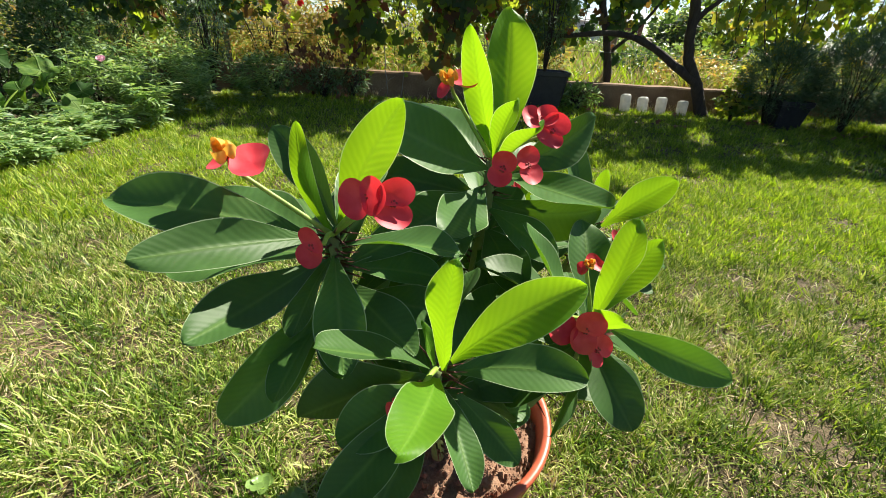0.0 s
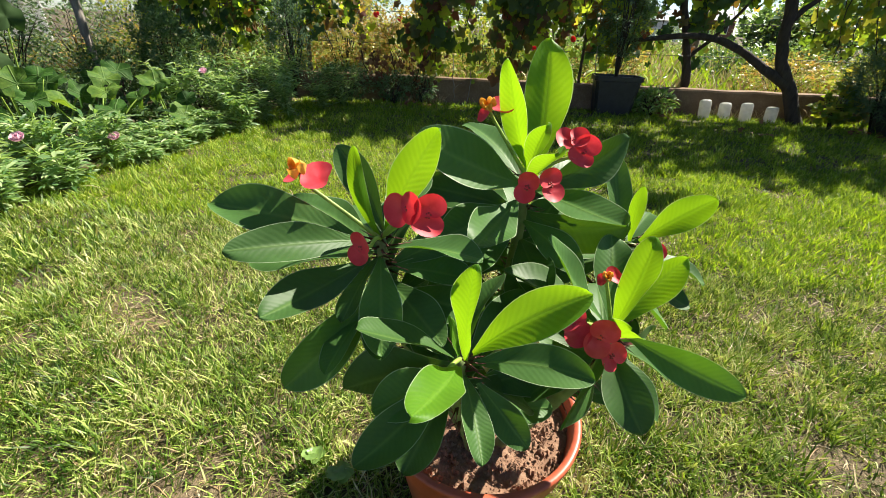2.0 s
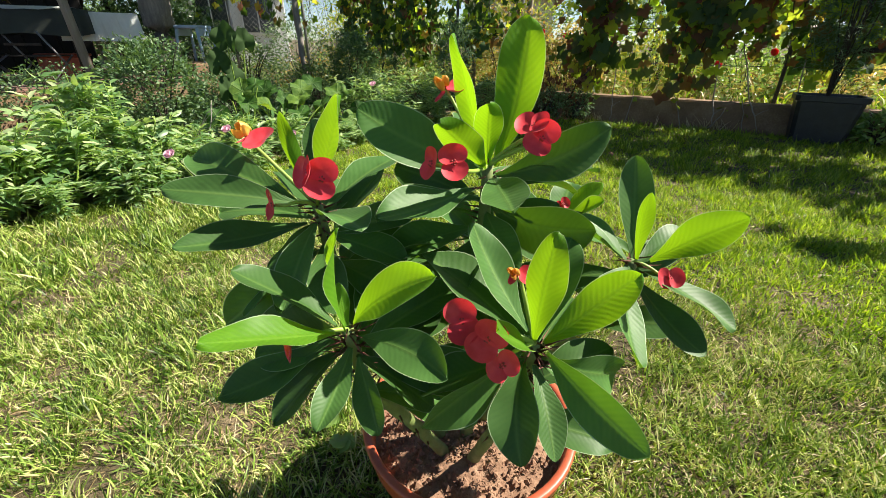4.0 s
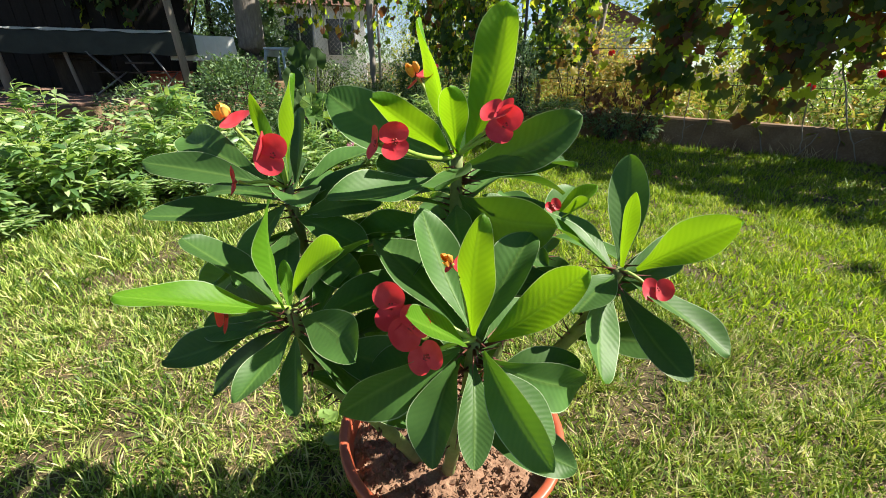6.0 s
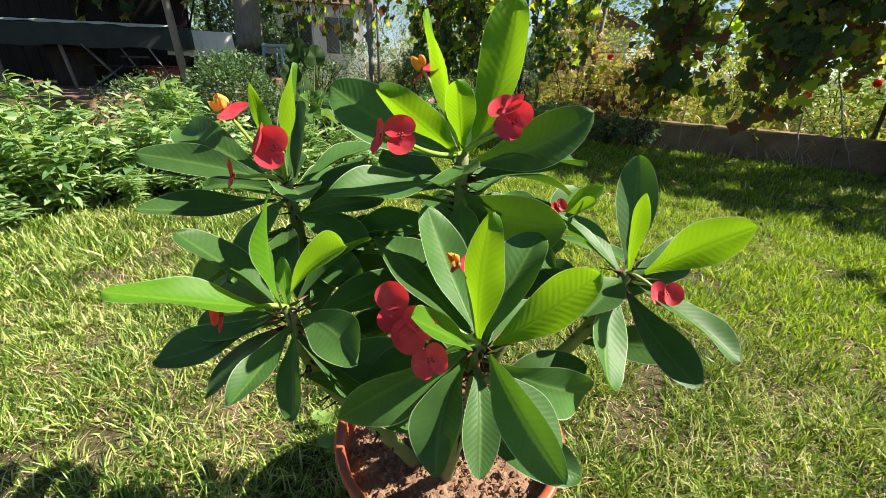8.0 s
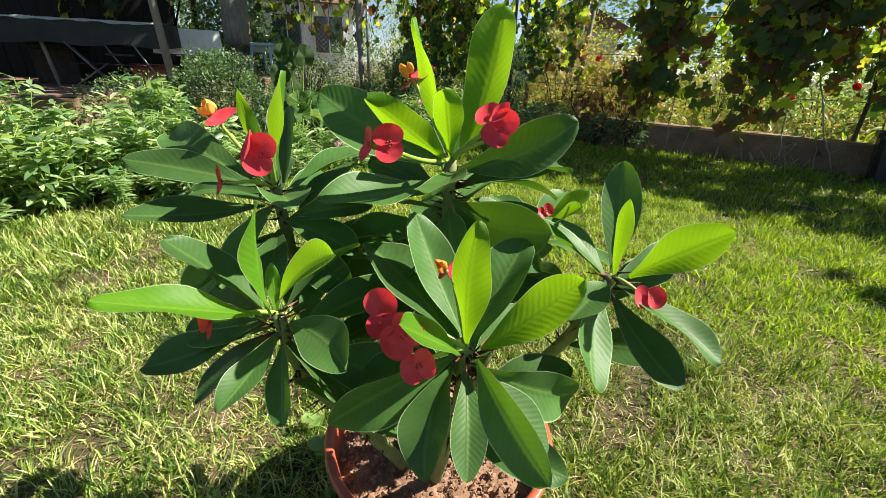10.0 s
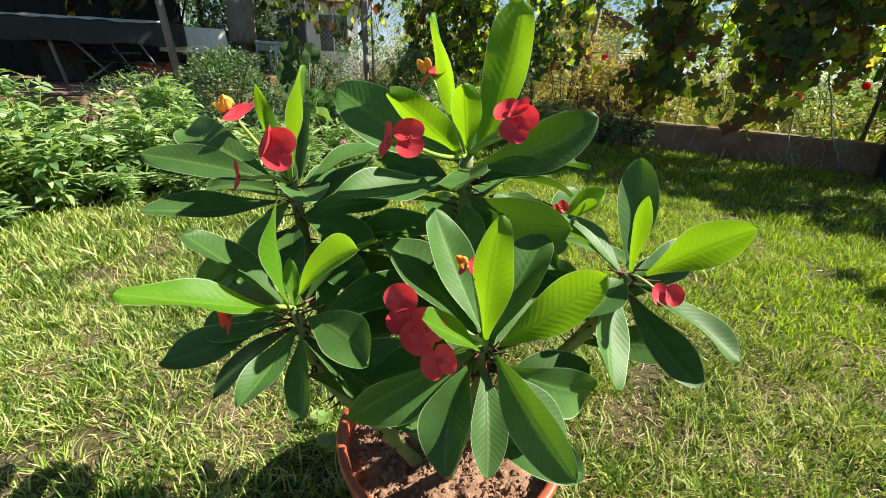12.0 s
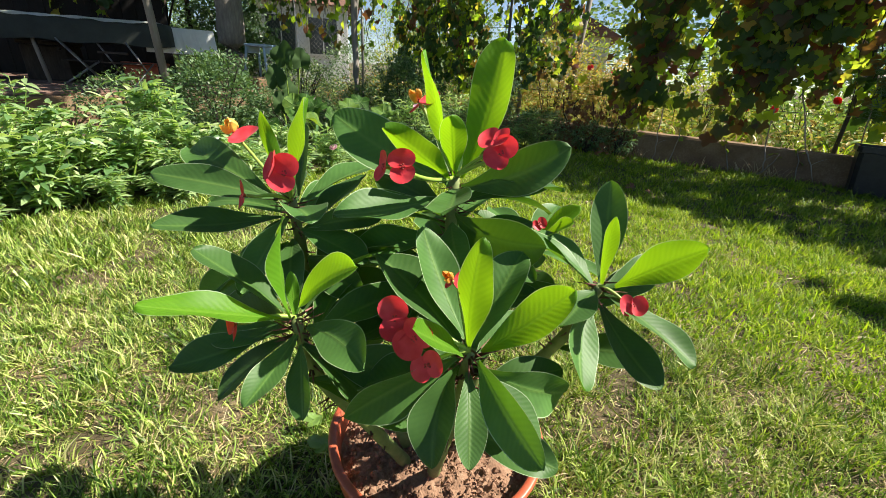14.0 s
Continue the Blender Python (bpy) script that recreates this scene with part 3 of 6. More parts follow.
def stem(path, r0, r1, thorn_from=0.2, label="thorny grey-green stem"):
    """A fleshy stem with dark thorns along it."""
    rng = random.Random(int(1000 * abs(path[-1][0]) + 17))
    pts = []
    for a, b in zip(path, path[1:]):
        pts += [Vector(a).lerp(Vector(b), k / 5) - HOME for k in range(5)]
    pts.append(Vector(path[-1]) - HOME)
    for _ in range(3):
        pts = [pts[0]] + [(pts[i - 1] + pts[i] * 2 + pts[i + 1]) / 4 for i in range(1, len(pts) - 1)] + [pts[-1]]
    n = len(pts) - 1
    bm = bmesh.new()
    add_tube(bm, pts, [r * (1 + 0.06 * math.sin(i * 2.1)) for i, r in enumerate(taper(r0, r1, n))], 12)
    st = part("stem", bm, M_STEM, PLANT, label)
    for k in range(int(12 + 100 * sum((b - a).length for a, b in zip(pts, pts[1:])))):
        f = thorn_from + (1 - thorn_from) * rng.random() ** 0.75
        i = min(int(f * n), n - 1)
        p = pts[i].lerp(pts[i + 1], f * n - i)
        q = (pts[i + 1] - pts[i]).normalized().to_track_quat("Z", "Y")
        ang = rng.uniform(0, 6.283)
        out = (q @ Vector((math.cos(ang), math.sin(ang), rng.uniform(-0.1, 0.4)))).normalized()
        t = new("thorn", THORN)
        t.parent = st
        t.matrix_basis = Matrix.LocRotScale(p + out * r1 * 0.8, out.to_track_quat("Z", "Y"), Vector((1, 1, rng.uniform(0.014, 0.026))))
    # longer thorns crowd round the growing tip
    for k in range(20):
        p = pts[-1] + Vector((0, 0, rng.uniform(-0.034, 0.006)))
        ang = rng.uniform(0, 6.283)
        out = Vector((math.cos(ang), math.sin(ang), rng.uniform(-0.25, 0.75))).normalized()
        t = new("thorn", THORN)
        t.parent = st
        t.matrix_basis = Matrix.LocRotScale(p + out * r1 * 0.7, out.to_track_quat("Z", "Y"), Vector((0.8, 0.8, rng.uniform(0.02, 0.034))))


def bract_bm(R, notch, cup, seed, slim=1.12):
    rng = random.Random(seed)
    bm = bmesh.new()
    k, rows_ = 20, []
    ph = rng.uniform(0, 6)
    for i in range(6):
        f = i / 5
        row = []
        for j in range(k):
            a = 2 * math.pi * j / k
            r = R * f * (1 - notch * max(0, math.cos(a)) ** 6) * (1 + 0.05 * math.sin(2 * a + ph))
            row.append(bm.verts.new((r * math.cos(a) * 0.92, r * math.sin(a) * slim, cup * R * f * f + 0.05 * R * f * math.sin(3 * a + ph))))
        rows_.append(row)
    for p, q in zip(rows_, rows_[1:]):
        for j in range(k):
            bm.faces.new((p[j], p[(j + 1) % k], q[(j + 1) % k], q[j]))
    bmesh.ops.remove_doubles(bm, verts=bm.verts[:], dist=1e-6)
    return bm


def flower(at, face, size=0.036, spin=0.0, root=None, sag=(0, 0, 0.004), withered=False, gape=11):
    """A pair of round bracts on a stalk. face: the way it looks."""
    at, face = Vector(at) - HOME, Vector(face).normalized()
    seed = int(abs(at.x) * 5000 + abs(at.z) * 3000)
    bm = bmesh.new()
    root = Vector(root) - HOME
    tip = at - face * 0.012
    line = curved(root, tip, sag, 8)
    add_tube(bm, line + [at - face * 0.001], taper(0.0026, 0.0018, 9), 8)
    fl = part("flower", bm, M_STALK, PLANT, "withered orange flower on a green stalk" if withered else "red two-bracted flower on a green stalk")
    q = face.to_track_quat("Z", "Y").to_matrix().to_4x4()
    for side in (() if withered else (0, 1)):
        bm = bract_bm(size * 0.37, 0.3, 0.26, seed + side)
        m = Matrix.Translation(at) @ q @ pose(0, 0, 0, 0, 0, spin + 180 * side) @ pose(-size * 0.22, 0, 0.001 + 0.0014 * side, 0, gape, 0)
        bmesh.ops.transform(bm, matrix=m, verts=bm.verts[:])
        part("bract", bm, M_BRACT, fl)
    if withered:
        for k, (turn, out) in enumerate(((15, 0.34), (170, 0.2))):
            bm = bract_bm(size * (0.36 - 0.12 * k), 0.3, 0.25, seed + 5 + k)
            bmesh.ops.transform(bm, matrix=Matrix.Translation(at - face * 0.004) @ q @ pose(0, 0, 0, 0, 0, spin + turn) @ pose(size * out, 0, -0.002, 0, 14, 0), verts=bm.verts[:])
            part("bract", bm, M_BRACT, fl, "fading red bract")
        for k in range(5):
            bm = bract_bm(size * (0.2 - 0.02 * (k % 3)), 0.1, 1.0, seed + 9 + k, 0.55)
            bmesh.ops.transform(bm, matrix=Matrix.Translation(at) @ q @ pose(0, 0, 0, 0, 0, spin + 100 + 62 * k) @ pose(-size * 0.2, 0, 0.003 + 0.001 * k, 25 * (k % 2), 40 + 8 * k, 0), verts=bm.verts[:])
            part("bract", bm, M_WITHER, fl, "curled yellow bract")
    bm = bmesh.new()
    for k in range(5):
        a = 2 * math.pi * k / 5
        c = Vector((0.0022 * math.cos(a), 0.0022 * math.sin(a), 0.0024))
        bmesh.ops.create_icosphere(bm, subdivisions=1, radius=0.0013, matrix=Matrix.Translation(c))
    bmesh.ops.create_icosphere(bm, subdivisions=1, radius=0.0022, matrix=Matrix.Translation((0, 0, 0.0014)))
    bmesh.ops.transform(bm, matrix=Matrix.Translation(at) @ q, verts=bm.verts[:])
    part("flower_centre", bm, M_CYATH, fl)
    return fl


F = (0.115, 0.575, 0.56)
A, B, C, D, E = (-0.088, 0.331, 0.628), (0.063, 0.452, 0.668), (0.172, 0.345, 0.535), (0.228, 0.546, 0.549), (0.010, 0.262, 0.540)
stem([(0.045, 0.47, 0.18), (0.05, 0.46, 0.4), (0.06, 0.455, 0.55), B], 0.011, 0.0065)
stem([(0.02, 0.45, 0.18), (-0.03, 0.40, 0.36), (-0.08, 0.345, 0.5), A], 0.01, 0.006)
stem([(0.03, 0.43, 0.18), (0.02, 0.35, 0.33), (0.01, 0.28, 0.45), E], 0.01, 0.006)
stem([(0.07, 0.44, 0.18), (0.12, 0.39, 0.33), (0.16, 0.355, 0.45), C], 0.01, 0.006)
stem([(0.055, 0.51, 0.18), (0.08, 0.54, 0.36), (0.105, 0.57, 0.49), F], 0.009, 0.006)
stem([(0.07, 0.49, 0.18), (0.14, 0.53, 0.35), (0.21, 0.545, 0.48), D], 0.010, 0.007)


def low(p, h, dx=0.0, dy=0.0):
    return (p[0] + dx, p[1] + dy, p[2] - h)


# rosette at the front
leaf(low(E, -0.007, 0.007, -0.009), 40.0, 89.7, 0.107, 0.032, 0.06, -2, sway=0.01, off=0, young=True)
leaf(low(E, -0.013, 0.012, -0.004), -2.2, 42.0, 0.127, 0.041, 0.07, -49, sway=-0.03, off=0, young=True)
leaf(low(E, 0.007, 0.013, 0.004), -11.1, 10.2, 0.115, 0.040, 0.02, -29, sway=-0.06, off=0)
leaf(low(E, -0.009, -0.005, -0.009), -151.6, 32.7, 0.107, 0.052, 0.05, -12, sway=-0.02, off=0)
leaf(low(E, -0.005, 0.000, -0.015), -101.3, 26.7, 0.123, 0.037, 0.03, 14, sway=-0.02, off=0, young=True)
leaf(low(E, 0.018, 0.005, -0.003), -70.8, -17.9, 0.084, 0.028, 0.02, 9, sway=-0.02, off=0)
leaf(low(E, 0.019, 0.020, -0.009), -35.9, -29.8, 0.074, 0.030, 0.03, -41, sway=-0.01, off=0)
leaf(low(E, 0.009, -0.011, -0.013), -129.3, -19.9, 0.115, 0.039, 0.00, 24, sway=-0.04, off=0)
leaf(low(E, 0.005, -0.008, -0.003), -170.1, -18.1, 0.114, 0.063, 0.05, -86, sway=-0.01, off=0)
leaf(low(E, 0.002, 0.002, 0.005), 64.2, 39.4, 0.098, 0.039, 0.08, 40, sway=-0.00, off=0)
leaf(low(E, 0.02), 240, -40, 0.10, 0.045, 0.05)
leaf(low(E, 0.0), 150, 72, 0.045, 0.012, 0.02, young=True)
leaf(low(E, 0.03), 20, -35, 0.10, 0.045, 0.06)
leaf(low(E, 0.016), -143, -6, 0.085, 0.046, 0.05, 30)
# rosette at the right front
leaf(low(C, -0.005, -0.000, -0.002), -49.2, 82.3, 0.120, 0.034, -0.04, 39, sway=0.00, off=0, young=True)
leaf(low(C, 0.007, 0.006, 0.014), 24.9, 48.6, 0.113, 0.039, -0.05, -53, sway=-0.00, off=0, young=True)
leaf(low(C, -0.000, 0.015, -0.007), -32.4, -3.7, 0.115, 0.037, 0.04, -62, sway=0.01, off=0)
leaf(low(C, 0.014, -0.004, -0.012), -67.6, -30.3, 0.092, 0.045, 0.13, -25, sway=0.03, off=0)
leaf(low(C, 0.020, 0.004, -0.006), -51.2, -32.4, 0.085, 0.029, 0.07, 11, sway=0.00, off=0)
leaf(low(C, 0.021, 0.007, 0.001), 4.7, -33.2, 0.092, 0.037, 0.07, 1, sway=0.00, off=0)
leaf(low(C, 0.008, -0.009, -0.008), -116.9, -18.6, 0.117, 0.055, 0.05, 94, sway=0.05, off=0)
leaf(low(C, 0.001, -0.001, -0.009), -98.5, 42.0, 0.088, 0.035, 0.03, 25, sway=-0.01, off=0, young=True)
leaf(low(C, 0.017, 0.008, 0.003), 51.4, -24.6, 0.117, 0.044, 0.13, -74, sway=0.03, off=0)
leaf(low(C, -0.006, -0.010, 0.006), 169.9, 52.8, 0.120, 0.041, -0.03, 8, sway=0.00, off=0)
leaf(low(C, 0.005, -0.007, 0.000), 179.5, 28.8, 0.139, 0.056, 0.07, 0, sway=0.00, off=0)
leaf(low(C, 0.02), 215, -20, 0.11, 0.048, 0.08)
leaf(low(C, 0.004), 90, 44, 0.115, 0.046, 0.08)
# rosette at the right back
leaf(low(D, -0.001, -0.002, 0.007), 118.5, 63.8, 0.130, 0.044, -0.04, 4, sway=0.02, off=0)
leaf(low(D, -0.006, 0.003, -0.005), -109.1, 89.5, 0.087, 0.020, -0.01, 5, sway=0.02, off=0, young=True)
leaf(low(D, -0.006, 0.018, -0.001), -8.2, 44.1, 0.114, 0.044, 0.01, -60, sway=-0.02, off=0, young=True)
leaf(low(D, 0.020, 0.007, -0.007), -22.8, -28.0, 0.114, 0.046, -0.03, -13, sway=0.02, off=0)
leaf(low(D, 0.010, -0.004, -0.011), -69.2, -23.0, 0.130, 0.042, -0.03, 36, sway=0.04, off=0)
leaf(low(D, 0.004, -0.004, -0.004), 177.1, 31.8, 0.100, 0.040, 0.07, 0, sway=0.00, off=0)
leaf(low(D, 0.008), -8, -18, 0.122, 0.044, 0.06)
leaf(low(D, 0.004), -95, -8, 0.09, 0.045, 0.06)
leaf(low(D, 0.006), 205, 30, 0.125, 0.05, 0.08)
leaf(low(D, 0.01), 60, 10, 0.12, 0.045, 0.1)
# small rosette behind the others
leaf(low(F, -0.004, 0.006, 0.004), 42, 46, 0.08, 0.03, 0.02, -20, off=0, young=True)
leaf(low(F, -0.002, 0.008, -0.004), -20, 44, 0.082, 0.032, 0.03, -35, off=0, young=True)
for az_, el_, ln_ in ((95, 22, 0.11), (150, 12, 0.115), (205, 30, 0.09), (10, -8, 0.1), (-60, 8, 0.08)):
    leaf(low(F, 0.008), az_, el_, ln_, 0.4 * ln_, 0.07)
# rosette at the top
leaf(low(B, 0.001, 0.007, 0.006), 87.4, 69.0, 0.164, 0.054, -0.01, -7, sway=0.03, off=0, young=True)
leaf(low(B, -0.006, 0.002, 0.002), -153.0, 71.0, 0.135, 0.029, 0.04, 138, sway=-0.02, off=0, young=True)
leaf(low(B, -0.002, 0.001, -0.003), -67.1, 65.8, 0.077, 0.030, 0.07, -8, sway=0.00, off=0, young=True)
leaf(low(B, 0.009, 0.011, 0.000), 19.3, 27.1, 0.128, 0.047, 0.04, -81, sway=0.07, off=0)
leaf(low(B, 0.006, -0.005, -0.008), -150.1, 26.4, 0.151, 0.058, 0.04, 62, sway=-0.04, off=0)
leaf(low(B, 0.001, 0.002, -0.013), -83.2, 29.7, 0.136, 0.035, 0.02, -24, sway=-0.01, off=0, young=True)
leaf(low(B, 0.010, 0.010, -0.010), -58.4, 6.2, 0.148, 0.043, 0.00, -20, sway=-0.01, off=0)
leaf(low(B, 0.043, 0.006, -0.003), -2.7, -1.5, 0.125, 0.067, 0.13, -102, sway=0.04, off=0)
leaf(low(B, 0.026, -0.009, -0.013), -107.1, -0.2, 0.133, 0.050, -0.02, 21, sway=0.01, off=0)
leaf(low(B, 0.04, -0.005, -0.005), -134.7, -4, 0.125, 0.05, 0.07, 20, sway=0.00, off=0)
leaf(low(B, 0.01), 30, 2, 0.12, 0.05, 0.08)
leaf(low(B, 0.01), 130, 20, 0.14, 0.05, 0.1)
leaf(low(B, 0.03), 60, -10, 0.14, 0.05, 0.1)
leaf(low(B, 0.04), 180, -12, 0.13, 0.05, 0.1, 20)
# rosette at the left back
leaf(low(A, -0.004, -0.002, 0.000), -129.6, 76.9, 0.101, 0.016, 0.05, -71, sway=0.06, off=0, young=True)
leaf(low(A, -0.011, 0.006, -0.000), -11.1, 62.5, 0.125, 0.038, 0.01, -83, sway=-0.03, off=0, young=True)
leaf(low(A, -0.004, -0.000, 0.011), 140.4, 40.1, 0.115, 0.035, 0.01, 43, sway=0.04, off=0)
leaf(low(A, 0.001, -0.014, -0.010), -167.6, 16.1, 0.153, 0.046, 0.14, 37, sway=-0.02, off=0)
leaf(low(A, -0.001, -0.013, -0.009), -132.2, 12.5, 0.136, 0.037, 0.05, 45, sway=0.00, off=0)
leaf(low(A, 0.021, -0.009, -0.010), -115.3, 2.4, 0.132, 0.044, -0.04, 20, sway=0.02, off=0)
leaf(low(A, 0.020, -0.002, -0.006), -115.2, -41.4, 0.077, 0.029, 0.06, -10, sway=-0.00, off=0)
leaf(low(A, 0.010, 0.007, -0.003), -24.3, 12.9, 0.116, 0.046, 0.07, 5, sway=0.00, off=0)
leaf(low(A, 0.054, -0.004, -0.006), -133.3, -36.8, 0.145, 0.051, 0.09, 60, sway=-0.02, off=0)
leaf(low(A, 0.016), 195, -4, 0.130, 0.046, 0.08, 20)
leaf(low(A, 0.016), -75, -40, 0.105, 0.042, 0.06)
leaf(low(A, 0.012), 80, 20, 0.13, 0.046, 0.08)
leaf(low(A, 0.02), 150, 8, 0.155, 0.055, 0.08)
leaf(low(A, 0.03), 118, 2, 0.15, 0.055, 0.08)
leaf(low(B, 0.02), 150, 10, 0.165, 0.055, 0.08)
leaf((0.175, 0.46, 0.478), -20, -14, 0.07, 0.022, 0.06, 30, mat=M_OLDLEAF)["label"] = "yellowed old leaf"
for root_, az_, el_, ln_ in ((low(A, 0.035), 15, -12, 0.1), (low(A, 0.045), -38, -20, 0.1), (low(A, 0.05), -75, -24, 0.09), (low(A, 0.085), -15, -26, 0.085), (low(A, 0.07), -110, -22, 0.1), (low(E, 0.08), 40, -18, 0.09), (low(B, 0.06), 200, -5, 0.13), (low(B, 0.09), 225, -12, 0.13), (low(B, 0.1), 172, -8, 0.12), (low(B, 0.08), -75, -10, 0.11)):
    leaf(root_, az_, el_, ln_, 0.42 * ln_, 0.07, -20)
# older leaves lower on the stems, most of them on the shaded inner side
rng_low = random.Random(21)
for (x0, y0, z0), (x1, y1, z1), az0, span, count in (((-0.075, 0.355, 0.47), (-0.088, 0.335, 0.59), 60, 75, 8), ((0.015, 0.31, 0.41), (0.01, 0.27, 0.51), 80, 70, 8), ((0.145, 0.37, 0.40), (0.17, 0.35, 0.51), 90, 75, 5), ((0.19, 0.542, 0.44), (0.225, 0.546, 0.53), 120, 110, 4), ((0.052, 0.458, 0.46), (0.062, 0.453, 0.635), -100, 180, 17)):
    for k in range(count):
        f = k / (count - 1)
        az = az0 + span * (2 * ((k * 0.618) % 1) - 1)
        near = -math.sin(radians(az))
        leaf((x0 + (x1 - x0) * f, y0 + (y1 - y0) * f, z0 + (z1 - z0) * f), az, (-30 * near if near > 0 else -20 * near) + rng_low.uniform(-12, 12), rng_low.uniform(0.10, 0.135), 0, 0.08, -38 * math.cos(radians(az)) + rng_low.uniform(-12, 12))

# flowers
flower((-0.051, 0.293, 0.681), (-0.35, -0.85, 0.35), 0.038, 20, A)
flower((-0.031, 0.291, 0.678), (0.45, -0.8, 0.35), 0.037, 75, A)
flower((-0.089, 0.277, 0.645), (-0.4, -0.85, 0.2), 0.03, 80, A)
flower((-0.158, 0.309, 0.700), (-0.1, -0.45, 0.85), 0.047, 0, A, (0, 0, 0.0), True)
flower((0.109, 0.459, 0.716), (-0.1, -0.6, 0.75), 0.036, 10, B)
flower((0.123, 0.451, 0.705), (0.1, -0.85, 0.45), 0.037, 60, B)
flower((0.058, 0.343, 0.694), (-0.4, -0.85, 0.3), 0.028, 80, B, (0, 0, -0.006))
flower((0.078, 0.346, 0.697), (0.45, -0.75, 0.45), 0.031, 100, B, (0, 0, -0.006))
flower((0.011, 0.443, 0.747), (-0.3, -0.5, 0.75), 0.042, 40, B, (0, 0, 0), True)
flower((0.118, 0.298, 0.570), (0.25, -0.8, 0.5), 0.038, 110, C)
flower((0.144, 0.296, 0.562), (0.2, -0.85, 0.4), 0.038, 60, C)
flower((0.16, 0.296, 0.540), (0.35, -0.75, 0.45), 0.029, 35, C)
flower((0.15, 0.337, 0.607), (-0.2, -0.6, 0.7), 0.026, 30, C, (0, 0, 0), True)
flower((-0.012, 0.213, 0.546), (-0.5, -0.8, 0.0), 0.032, 60, E)
flower((0.271, 0.539, 0.541), (0.35, -0.7, 0.6), 0.03, 5, D)
flower((0.119, 0.587, 0.59), (0.55, -0.6, 0.45), 0.02, 30, F)

# ---- lawn ----
BARE = ((0.81, 0.66, 0.1), (0.95, 0.6, 0.1), (0.6, 0.54, 0.1), (0.89, 1.01, 0.06), (1.4, 1.3, 0.12), (1.42, 1.08, 0.1), (-0.6, 0.13, 0.09), (-0.71, 0.24, 0.07), (-0.49, 0.33, 0.06), (-0.67, 0.0, 0.08), (-1.09, 0.88, 0.1), (0.54, 0.72, 0.07), (-1.5, 0.3, 0.09), (0.35, 0.15, 0.1), (1.15, 0.4, 0.12))


def bare_patch(p):
    """1 in the middle of a worn patch, 0 outside."""
    out = np.zeros(len(p))
    for x, y, r in BARE:
        out = np.maximum(out, 1.3 - np.hypot(p[:, 0] - x, (p[:, 1] - y)) / r)
    return np.clip(out, 0, 1)


